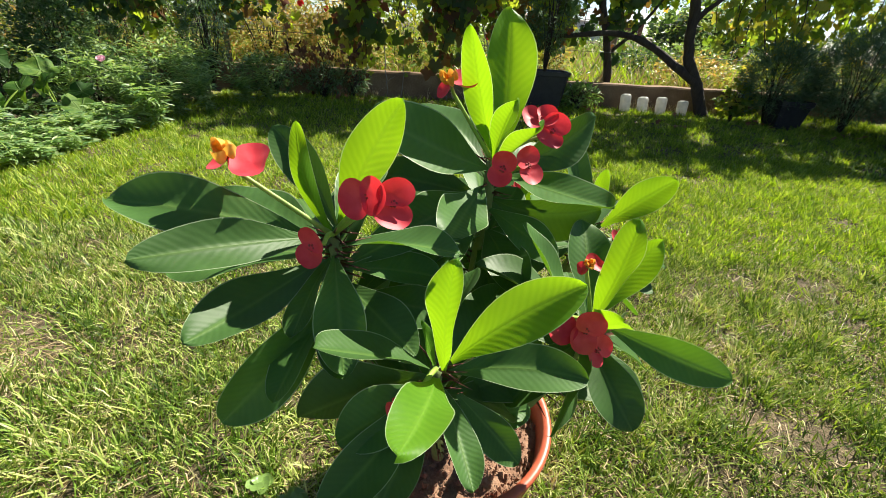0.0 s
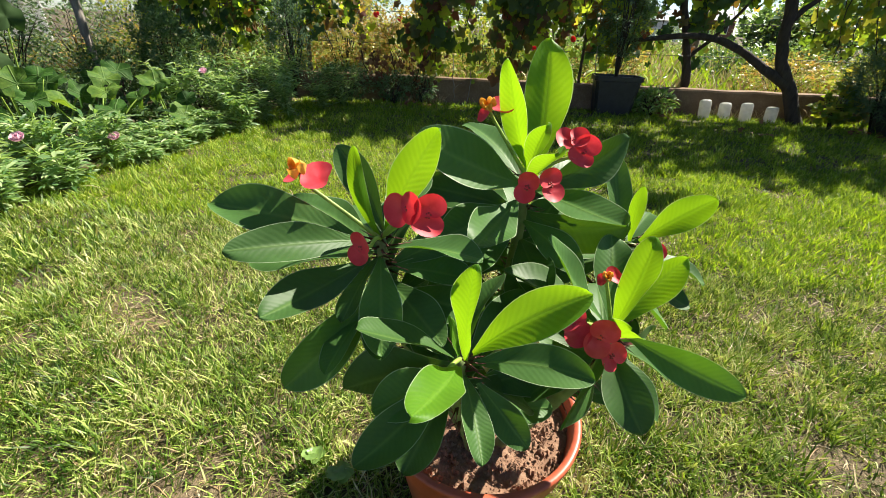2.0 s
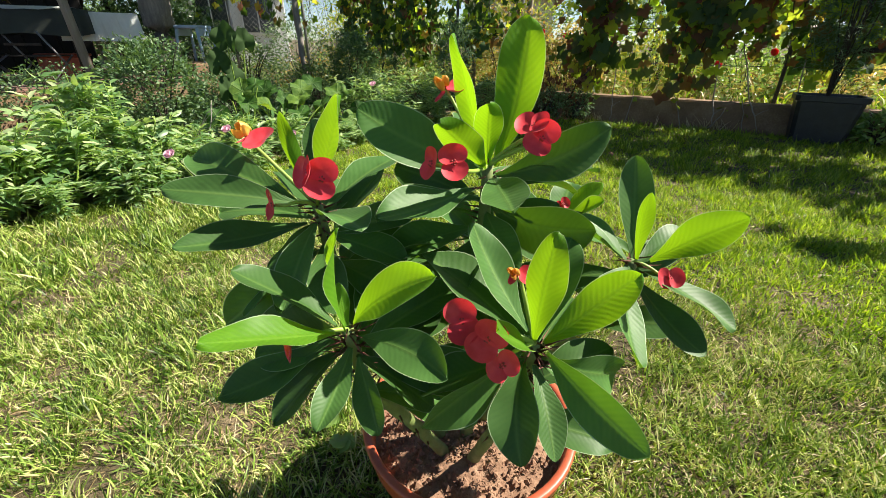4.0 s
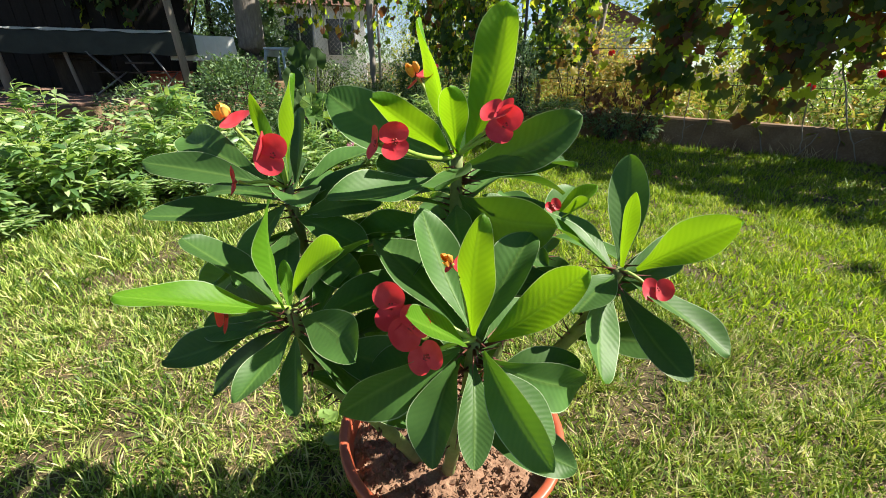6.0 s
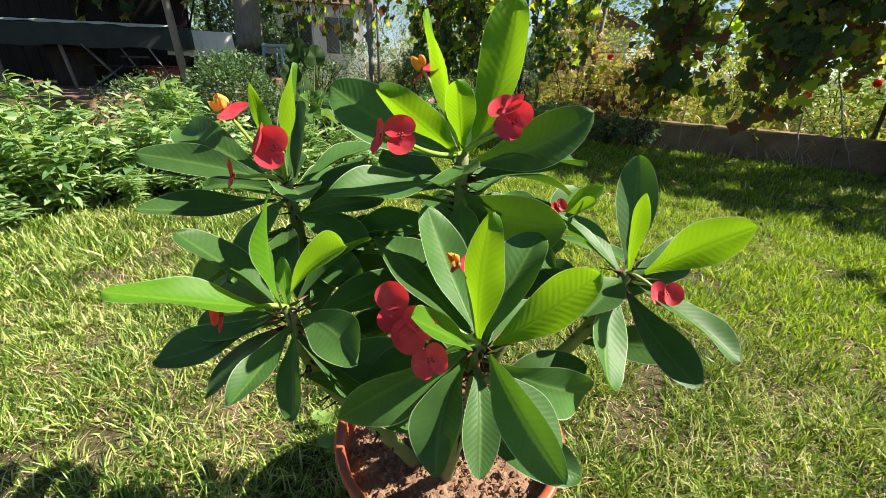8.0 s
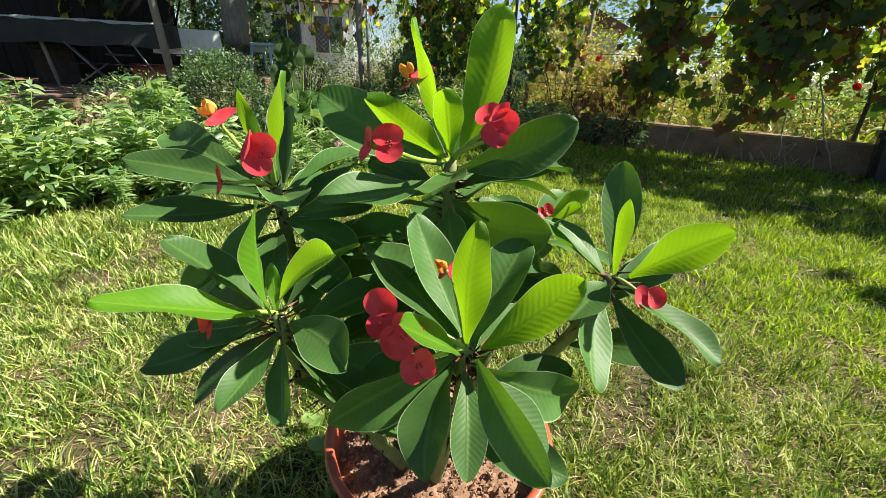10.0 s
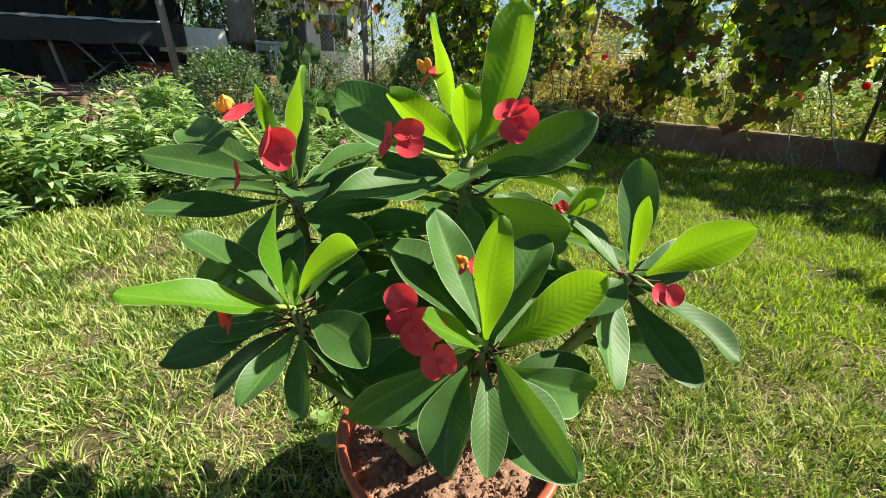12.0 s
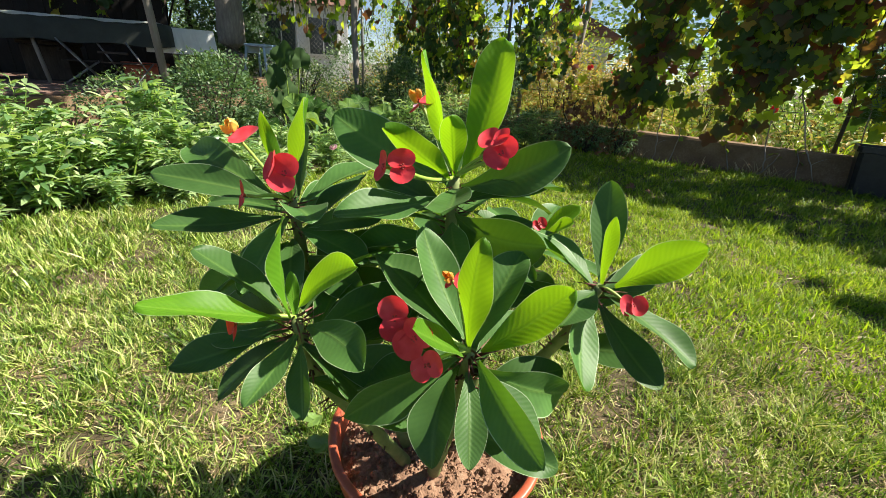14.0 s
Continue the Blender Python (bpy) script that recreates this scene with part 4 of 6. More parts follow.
def make_lawn():
    own = np.random.default_rng(19)

    def blades(tufts, per, x0, x1, y0, y1, length, width, name, mat, lean, tuft=0.022, thin=0.45, kind="needle"):
        c = np.c_[own.uniform(x0, x1, tufts), own.uniform(y0, y1, tufts)]
        worn = 0.8 * lumpy(c, 2.6, 4.0) + 0.85 * lumpy(c, 12.0, 1.0)
        right = np.clip((c[:, 0] - 0.3) * 0.3, 0, 0.15) * (c[:, 1] < 1.3)
        c = c[(worn + right < thin + own.uniform(-0.25, 0.25, tufts)) & (bare_patch(c) < own.uniform(0.1, 1.15, tufts))]
        tall = np.clip(0.95 - 0.9 * lumpy(c, 7.0, 7.0) - 0.9 * lumpy(c, 22.0, 3.0), 0.25, 1.9) * own.uniform(0.7, 1.2, len(c))
        turn = own.normal(size=(len(c), 2)) * 0.35
        idx = np.repeat(np.arange(len(c)), per)
        off = own.normal(size=(len(idx), 2)) * tuft
        p = c[idx] + off
        keep = ((p[:, 0] - POT[0]) ** 2 + (p[:, 1] - POT[1]) ** 2 > 0.125 ** 2) & (p[:, 1] < 5.08 + 0.09 * p[:, 0]) & (p[:, 0] > -2.35)
        p, off, idx = p[keep], off[keep], idx[keep]
        n = len(p)
        z = np.array([ground_height(x, y) for x, y in p]) - 0.003
        h = off / (np.linalg.norm(off, axis=1, keepdims=True) + 1e-6) * 0.6 + turn[idx] + own.normal(size=(n, 2)) * 0.8
        h /= np.linalg.norm(h, axis=1, keepdims=True)
        rise = np.clip(own.normal(lean[0], lean[1], n), 0.03, 3.0)
        d = np.c_[h, rise]
        up = np.c_[-h * rise[:, None], np.ones(n)] + own.normal(size=(n, 3)) * 0.7
        L = length * own.uniform(0.45, 1.25, n) * tall[idx]
        return leaf_cloud(name, mat, np.c_[p, z], d, up, L, width * own.uniform(0.6, 1.4, n), kind)
    # tufts, blades in each, stretch of lawn, blade length and width
    near = (22000, 8, (-1.4, 1.7, -0.15, 1.5), 0.042, 0.0031)
    mid = (23000, 7, (-2.35, 3.2, 1.5, 3.2), 0.048, 0.004)
    back = (15500, 7, (-2.35, 5.5, 3.2, 5.6), 0.055, 0.0054)
    sides = ((2600, 8, (-2.35, -1.4, -0.5, 1.5), 0.06, 0.0045), (2600, 8, (1.7, 3.0, 0.2, 1.5), 0.06, 0.0045), (6200, 6, (-2.35, 3.0, -3.0, -0.15), 0.065, 0.0105), (6200, 6, (3.0, 6.0, -3.0, 3.4), 0.065, 0.0115), (1100, 7, (1.7, 3.0, -0.15, 0.2), 0.06, 0.0055), (800, 8, (-2.35, -1.4, -0.5, 1.5), 0.05, 0.004))
    for tufts, per, box, ln, wd in (near, mid, back) + sides:
        tagged(blades(tufts, per, *box, ln, wd, "grass", M_LUSH if box[2] > 1 else M_GRASS, (1.2, 0.75)), "short green lawn grass with dry blades", "grass")
    tagged(blades(7000, 6, -1.4, 1.7, -0.15, 1.7, 0.055, 0.0022, "dry_straw", M_STRAW, (0.16, 0.16), 0.03, 1.2), "dry yellow grass clippings lying in the lawn", "straw")
    tagged(blades(1800, 5, -2.3, 3.2, 1.6, 3.4, 0.055, 0.0034, "dry_straw", M_STRAW, (0.22, 0.2), 0.04, 0.9), "dry yellow grass clippings lying in the lawn", "straw")


make_lawn()


# ---- beds, shrubs, vines ----
def twigs(bm, root, n, height, spread, r=0.004, rng=random):
    tips = []
    for _ in range(n):
        a = rng.uniform(0, 6.283)
        t = Vector(root) + Vector((math.cos(a) * spread * rng.uniform(0.2, 1), math.sin(a) * spread * rng.uniform(0.2, 1), height * rng.uniform(0.7, 1.0)))
        pts = curved(root, t, (0, 0, height * 0.1), 5, 0.01, rng)
        add_tube(bm, pts, taper(r, r * 0.4, 5), 5)
        tips.append(pts)
    return tips


def herb(name, seed, height, spread, stems_, per, leaf_len, leaf_w, mat, label, category, kind="lance", group="bed plants"):
    """A leafy plant: several stems, leaves in pairs up each of them."""
    rng = random.Random(seed)
    root = thing(name, (0, 0, 0), label, category, group)
    bm = bmesh.new()
    lines = twigs(bm, (0, 0, -0.01), stems_, height, spread, 0.0035, rng)
    part("stalk", bm, M_STALK, root, kind="stuff")
    P, Dn = [], []
    for pts in lines:
        for k in range(per):
            f = rng.uniform(0.12, 1.0)
            i = min(int(f * 5), 4)
            P.append(pts[i].lerp(pts[i + 1], f * 5 - i))
            a = rng.uniform(0, 6.283)
            Dn.append((math.cos(a), math.sin(a), rng.uniform(-0.3, 0.7)))
    P, Dn = np.array(P), np.array(Dn)
    n = len(P)
    leaf_cloud("foliage", mat, P, Dn, rand_up(n, 0.35), leaf_len * RNG.uniform(0.6, 1.2, n), leaf_w * RNG.uniform(0.7, 1.2, n), kind, root)
    return root


def shrub(name, at, size, n, leaf_len, leaf_w, mat, label, kind="small", seed=0, category="shrub", lumps=4.0, stem_mat=None, group=""):
    """A bush: twigs from the ground and leaves in an uneven body with gaps."""
    rng = random.Random(seed)
    root = thing(name, at, label, category, group)
    bm = bmesh.new()
    for _ in range(14):
        a, e = rng.uniform(0, 6.283), rng.uniform(0.2, 0.95)
        t = Vector((math.cos(a) * size[0] * e * 0.8, math.sin(a) * size[1] * e * 0.8, size[2] * rng.uniform(0.5, 0.95)))
        add_tube(bm, curved((0, 0, -0.02), t, (0, 0, size[2] * 0.08), 5, 0.02, rng), taper(0.008, 0.002, 5), 5)
    part("branchwork", bm, stem_mat or M_BARK, root, kind="stuff")
    d = rand_dirs(n * 3, -0.95, 1.0)
    r = RNG.uniform(0.25, 1.0, n * 3) ** 0.5
    p = d * r[:, None]
    rough = lumpy(p, lumps, seed * 3.7)
    keep = r < 0.82 + 0.42 * rough
    p, d = p[keep][:n], d[keep][:n]
    k = len(p)
    pos = p * np.array([size[0], size[1], size[2] * 0.5]) + np.array([0, 0, size[2] * 0.52])
    dirs = d * 0.7 + rand_dirs(k, -0.6, 0.8)
    leaf_cloud("foliage", mat, pos, dirs, rand_up(k, 0.6), leaf_len * RNG.uniform(0.6, 1.25, k), leaf_w * RNG.uniform(0.7, 1.25, k), kind, root)
    return root


# leafy bed along the lawn's edge
bright = [herb("bed_plant", 30 + i, h, s, st, 25, 0.088, 0.034, M_BED, "bright green leafy bed plant with narrow pointed leaves", "plant") for i, (h, s, st) in enumerate(((0.44, 0.2, 9), (0.56, 0.2, 9), (0.32, 0.22, 9), (0.74, 0.14, 6)))]
fine = [herb("fine_bed_plant", 40 + i, h, s, 12, 22, 0.08, 0.023, M_BED, "low tangled bed plant with fine pale green leaves", "plant", group="fine bed plants") for i, (h, s) in enumerate(((0.26, 0.2), (0.36, 0.2)))]
willow = [herb("willowy_plant", 50 + i, h, 0.24, 13, 26, 0.085, 0.019, M_BED, "bushy plant with narrow willow-like leaves at the bed's end", "plant", group="willowy plants") for i, h in enumerate((0.42, 0.56))]
for k, o in enumerate(bright):
    o.location = (-2.6, 0.1 + 0.35 * k, 0)
for k, o in enumerate(fine):
    o.location = (-2.2, 1.7 + 0.3 * k, 0)
willow[0].location, willow[1].location = (-2.32, 3.35, 0), (-2.62, 3.75, 0)
for x, y, h in ((-2.72, 0.12, 1.0), (-3.0, 0.5, 1.05), (-2.95, 0.0, 0.95), (-2.6, 0.62, 0.85)):
    c = copy_thing(bright[3], pose(x, y, 0, 0, 0, 90 * x))
    c.scale = (1, 1, h)
rb = random.Random(5)
for i in range(46):
    y = rb.uniform(-0.9, 1.2)
    x = -2.3 - abs(rb.gauss(0, 0.42))
    src = bright[rb.choice((0, 1, 2, 1, 3))] if x < -2.45 else bright[rb.choice((0, 2))]
    c = copy_thing(src, pose(x, y, 0, 0, 0, rb.uniform(0, 360)))
    c.scale = (1, 1, rb.uniform(0.75, 1.15))
for i in range(86):
    y = rb.uniform(-0.5, 3.1) if i < 40 else rb.uniform(0.9, 3.1)
    c = copy_thing(fine[i % 2], pose(-2.12 - abs(rb.gauss(0, 0.2 if i % 3 else 0.7)), y, 0, 0, 0, rb.uniform(0, 360)))
    c.scale = (0.8, 0.8, rb.uniform(0.6, 1.0) * (0.7 if y < 0.9 else 1.0 if y < 2.0 else 0.55))
for x, y, k in ((-2.02, 3.05, 0), (-2.1, 3.45, 0), (-1.95, 3.65, 0), (-2.5, 3.45, 1), (-2.2, 4.0, 1), (-1.85, 4.15, 0), (-2.75, 3.3, 1), (-2.45, 4.1, 1), (-1.7, 4.4, 1)):
    c = copy_thing(willow[k], pose(x, y, 0, 0, 0, rb.uniform(0, 360)))
    c.scale = (1, 1, rb.uniform(0.75, 1.1))


def squash_leaf_bm(R, seed):
    """A broad lobed leaf, cupped, with raised veins."""
    rng = random.Random(seed)
    bm = bmesh.new()
    uv = bm.loops.layers.uv.new("UVMap")
    k, rows_, ph, sx = 32, [], rng.uniform(0, 6), rng.uniform(0.75, 0.95)
    for i in range(7):
        f = i / 6
        row = []
        for j in range(k):
            a = 2 * math.pi * j / k
            w = a - math.pi
            r = R * f * (0.88 + 0.1 * abs(math.cos(2.5 * w)) ** 2 + 0.14 * max(0, math.cos(w)) ** 5 - 0.5 * max(0, math.cos(a)) ** 9 + 0.05 * math.sin(9 * a + ph))
            x, y = r * math.cos(a) + R * 0.3, r * math.sin(a) * sx
            z = R * (0.3 * abs(y / R) - 0.18 * f * f * abs(math.cos(w)) + 0.1 * noise.noise(Vector((x * 18, y * 18, ph))) + 0.14 * f * f * math.sin(4 * a + ph))
            row.append(bm.verts.new((x, y, z)))
        rows_.append(row)
    for i in range(6):
        p, q = rows_[i], rows_[i + 1]
        for j in range(k):
            face = bm.faces.new((p[j], p[(j + 1) % k], q[(j + 1) % k], q[j]))
            for lp, (ring, turn) in zip(face.loops, ((i, j), (i, j + 1), (i + 1, j + 1), (i + 1, j))):
                lp[uv].uv = (7 * turn / k, ring / 6)
    bmesh.ops.remove_doubles(bm, verts=bm.verts[:], dist=1e-6)
    return bm


def squash_plant(at, leaves, seed, mat=None):
    """leaves: place of the blade's middle, radius, tilt and heading."""
    root = thing("squash_plant", at, "sprawling squash plant with large lobed green leaves", "plant", "squash plants")
    for k, (x, y, z, R, tilt, head) in enumerate(leaves):
        rel = Vector((x, y, z)) - Vector(at)
        bm = bmesh.new()
        add_tube(bm, curved((rel.x * 0.25, rel.y * 0.25, 0), rel - Vector((0, 0, 0.012)), (0, 0, 0.04), 6), taper(0.007, 0.004, 6), 7)
        st = part("leaf_stalk", bm, M_STALK, root)
        bm = squash_leaf_bm(R * (0.75 + 0.3 * ((k * 0.618 + seed * 0.13) % 1)), seed + k)
        bmesh.ops.transform(bm, matrix=Matrix.Translation(rel) @ pose(0, 0, 0, 0, 0, head + 50 * math.sin(seed + 2.4 * k)) @ pose(0, 0, 0, 18 * math.sin(3 * k + seed), tilt * 0.85, 0), verts=bm.verts[:])
        part("leaf", bm, mat or M_SQUASH, st)


squash_plant((-2.75, 2.45, 0), ((-2.48, 2.4, 0.28, 0.13, 35, -70), (-2.6, 2.75, 0.3, 0.13, 60, -60), (-2.66, 2.55, 0.36, 0.12, 25, -100), (-2.4, 2.15, 0.2, 0.11, 40, -40), (-2.72, 2.2, 0.34, 0.14, 30, 60), (-2.85, 2.75, 0.42, 0.12, 50, -80), (-2.5, 1.9, 0.24, 0.12, 45, -90)), 3)
squash_plant((-2.65, 3.05, 0), ((-2.45, 2.93, 0.16, 0.12, 62, -50), (-2.62, 2.95, 0.3, 0.1, 70, -75), (-2.8, 3.1, 0.36, 0.13, 30, -20), (-2.5, 3.1, 0.24, 0.1, 50, -110)), 21)
squash_plant((-3.2, 2.6, 0), ((-3.15, 2.6, 0.4, 0.13, 60, -60), (-3.3, 2.75, 0.36, 0.13, 40, -40), (-3.1, 2.75, 0.3, 0.12, 80, -45), (-3.4, 3.2, 0.36, 0.13, 55, -60), (-2.95, 2.95, 0.45, 0.12, 45, -30)), 41)
squash_plant((-2.75, 2.05, 0), ((-2.63, 2.15, 0.5, 0.1, 40, -75), (-2.66, 2.05, 0.38, 0.11, 45, -60), (-2.7, 1.85, 0.3, 0.11, 60, -40), (-2.9, 2.2, 0.45, 0.12, 80, -35)), 81)
# a climber built from squash leaves, its shade put into the leaf colour
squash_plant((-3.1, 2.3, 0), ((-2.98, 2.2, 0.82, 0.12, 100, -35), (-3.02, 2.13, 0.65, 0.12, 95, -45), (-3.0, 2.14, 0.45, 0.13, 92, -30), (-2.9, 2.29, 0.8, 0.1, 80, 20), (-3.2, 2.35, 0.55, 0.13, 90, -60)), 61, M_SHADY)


def dry_stick(a, b, sag):
    bm = bmesh.new()
    pts = curved(a, b, sag, 7, 0.012, random.Random(3))
    add_tube(bm, pts, taper(0.005, 0.002, 7), 6)
    add_tube(bm, curved(pts[4], pts[4] + Vector((0.08, 0.06, 0.1)), (0, 0, 0.01), 4), taper(0.003, 0.001, 4), 5)
    ob = part("dry_stick", bm, M_WOOD, None, "bare pale dry stick standing among the bed plants")
    tagged(ob, category="stick", group="dry sticks")


dry_stick((-2.46, 1.2, 0.0), (-2.75, 1.08, 0.48), (0.05, 0, 0.06))
dry_stick((-2.5, 1.45, 0.0), (-2.35, 1.6, 0.4), (-0.04, 0, 0.05))
dry_stick((-2.6, 1.55, 0.0), (-2.6, 1.75, 0.42), (0.06, 0, 0.04))


def undergrowth(name, n, box, length, width, tall, mat, label, seed):
    p = np.c_[RNG.uniform(box[0], box[1], n), RNG.uniform(box[2], box[3], n)]
    edge = (p[:, 1] < wall_y(p[:, 0]) - 0.25) | (p[:, 1] > wall_y(p[:, 0]) + 0.2) | (p[:, 0] < -3.4)
    p = p[edge & ((p[:, 0] > -5.3) | (p[:, 1] > 3.7))]
    k = len(p)
    hgt = np.clip(0.6 + 0.9 * lumpy(p, 2.3, seed), 0.1, 1.5) * tall
    ob = leaf_cloud(name, mat, np.c_[p, RNG.random(k) * hgt], rand_dirs(k, -0.3, 0.9), rand_up(k, 0.6), length * RNG.uniform(0.6, 1.3, k), width * RNG.uniform(0.7, 1.3, k), "lance")
    tagged(ob, label, "weeds")


undergrowth("ground_cover", 9000, (-6.0, -2.5, 1.6, 5.2), 0.08, 0.025, 0.22, M_BUSH, "dark green weeds covering the soil behind the bed", 2.0)
undergrowth("ground_cover", 7000, (-9.0, 2.2, 5.2, 9.0), 0.11, 0.034, 0.5, M_HERB, "sunlit rough weeds beyond the wall and the fence", 5.0)
undergrowth("ground_cover", 11000, (-7.0, 1.7, 5.3, 8.0), 0.09, 0.03, 0.6, M_AUTUMN, "yellowing weeds beyond the wall", 8.0)


def pink_flower(at):
    root = thing("pink_flower", at, "small pale pink flower among the bed plants", "flower", "pink flowers")
    bm = bmesh.new()
    add_tube(bm, curved((0, 0, -at[2] + 0.02), (0, 0, -0.004), (0.01, 0, 0), 5), taper(0.003, 0.002, 5), 5)
    part("stalk", bm, M_STALK, root)
    for k in range(11):
        inner = k > 5
        bm = bract_bm(0.015 if inner else 0.02, 0.2, 0.5, k)
        bmesh.ops.transform(bm, matrix=pose(0, 0, 0, 0, 0, (72 if inner else 60) * k + 20 * inner) @ pose(0.009 if inner else 0.018, 0, 0.012 if inner else 0.004, 0, -60 if inner else -28, 0), verts=bm.verts[:])
        part("petal", bm, M_PINK, root)
    root.rotation_euler = (radians(35), 0, radians(20))


for at in ((-2.11, 1.51, 0.31), (-2.1, 1.97, 0.21), (-2.3, 3.08, 0.44), (-2.0, 1.11, 0.26)):
    pink_flower(at)

# rounded grey-green bushes behind the bed
for i, (x, y, sx, h, n) in enumerate(((-3.5, 1.85, 0.46, 0.82, 6000), (-3.15, 3.8, 0.34, 0.95, 7000), (-3.75, 3.75, 0.35, 0.6, 2500), (-4.4, 3.3, 0.5, 0.9, 2400), (-4.9, 1.6, 0.5, 0.6, 2000), (-3.9, 2.75, 0.4, 0.55, 2200), (-3.5, 4.6, 0.5, 0.7, 2000))):
    shrub("round_bush", (x, y, 0), (sx, sx, h), n, 0.036, 0.018, M_BUSH, "rounded dark green small-leaved garden bush", "small", 11 + i, lumps=3.0, group="round bushes")
for i, (x, y, h) in enumerate(((-2.5, 4.9, 1.1),)):
    shrub("feathery_shrub", (x, y, 0), (0.3, 0.25, h), 1900, 0.075, 0.008, M_FEATHER, "tall feathery blue-green shrub in front of the wall", "needle", 131 + i, lumps=2.5, group="feathery shrubs")
for i, (x, y, sx, h, n) in enumerate(((-2.5, 4.2, 0.45, 0.42, 1500), (-1.8, 4.6, 0.42, 0.45, 1500), (-1.25, 4.8, 0.25, 0.36, 900), (-2.9, 3.7, 0.4, 0.5, 1300), (-0.95, 4.9, 0.2, 0.4, 500))):
    shrub("low_shrub", (x, y, 0), (sx, sx * 0.8, h), n, 0.05, 0.014, M_BUSH, "low dark green shrub in front of the garden wall", "lance", 31 + i, group="low shrubs")
# sunlit autumn shrubs beyond the wall
for i, (x, y, sx, h, n) in enumerate(((-3.2, 5.9, 0.6, 1.1, 1500), (-2.2, 5.8, 0.6, 1.15, 2000), (-1.3, 5.7, 0.45, 0.9, 1500), (-0.4, 6.3, 0.6, 0.9, 1300), (0.6, 6.4, 0.6, 0.8, 1200), (1.4, 6.6, 0.5, 0.7, 900), (3.6, 6.4, 0.6, 0.6, 900), (4.8, 6.2, 0.7, 0.7, 900), (-4.4, 6.6, 0.6, 1.2, 1200), (-5.2, 7.4, 0.7, 1.3, 1200))):
    shrub("autumn_shrub", (x, y, 0), (sx * 1.2, sx * 0.9, h * 1.15), n * 2, 0.06, 0.026, (M_HERB, M_AUTUMN, M_AUTUMN, M_VINEY)[i % 4], "sunlit green and yellow autumn shrub beyond the garden wall", "small" if i % 2 else "lance", 51 + i, group="autumn shrubs")
for i, (x, y, sx, h, n) in enumerate(((-7.6, 5.4, 0.8, 0.8, 1300), (-6.4, 5.9, 0.8, 1.2, 1600), (-5.4, 6.4, 0.8, 1.5, 1800), (-7.9, 8.4, 1.2, 2.4, 2600), (-6.2, 8.2, 1.3, 2.8, 3000), (-3.2, 8.4, 1.2, 2.0, 2000), (-0.6, 9.0, 1.2, 1.7, 1800))):
    shrub("fence_shrub", (x, y, 0), (sx, sx, h), n, 0.075, 0.032, (M_HERB, M_BUSH, M_VINEY)[i % 3], "loose green shrub growing along the wire fence", "small", 151 + i, group="fence shrubs")
for i, (x, y, sx, h, n) in enumerate(((-9.0, 4.6, 0.9, 2.4, 3200), (-8.0, 4.3, 0.7, 2.0, 3000), (-7.2, 4.5, 0.6, 1.3, 1800), (-11.2, 6.2, 0.9, 2.8, 2200), (-11.4, 4.6, 0.9, 2.6, 3000), (-10.3, 4.6, 0.7, 1.5, 2000))):
    shrub("tall_hedge", (x, y, 0), (sx, sx, h), n, 0.08, 0.05, M_BUSH, "tall shaded hedge bush behind the terrace", "small", 191 + i, group="hedge bushes")
# dark bushy plants at the right of the lawn
for i, (x, y, sx, h, n) in enumerate(((3.75, 4.9, 0.45, 0.9, 1500), (4.4, 4.6, 0.6, 1.1, 2000), (5.3, 4.3, 0.7, 1.3, 2000), (4.6, 3.7, 0.45, 0.5, 1200), (5.0, 5.4, 0.7, 1.2, 1200))):
    shrub("dark_shrub", (x, y, 0), (sx, sx, h), n * 4, 0.09, 0.007, M_FEATHER, "shaded dark green feathery shrub beside the lawn", "needle", 71 + i, group="dark shrubs")
shrub("leafy_plant", (1.62, 5.1, 0), (0.28, 0.16, 0.3), 420, 0.09, 0.028, M_HERB, "green leafy plant beside the black pot", "lance", 91, "plant")
shrub("vine_sprouts", (3.42, 5.0, 0), (0.22, 0.16, 0.42), 150, 0.09, 0.07, M_VINEY, "yellow-green vine sprouts at the foot of the old trunk", "vine", 93, "plant")


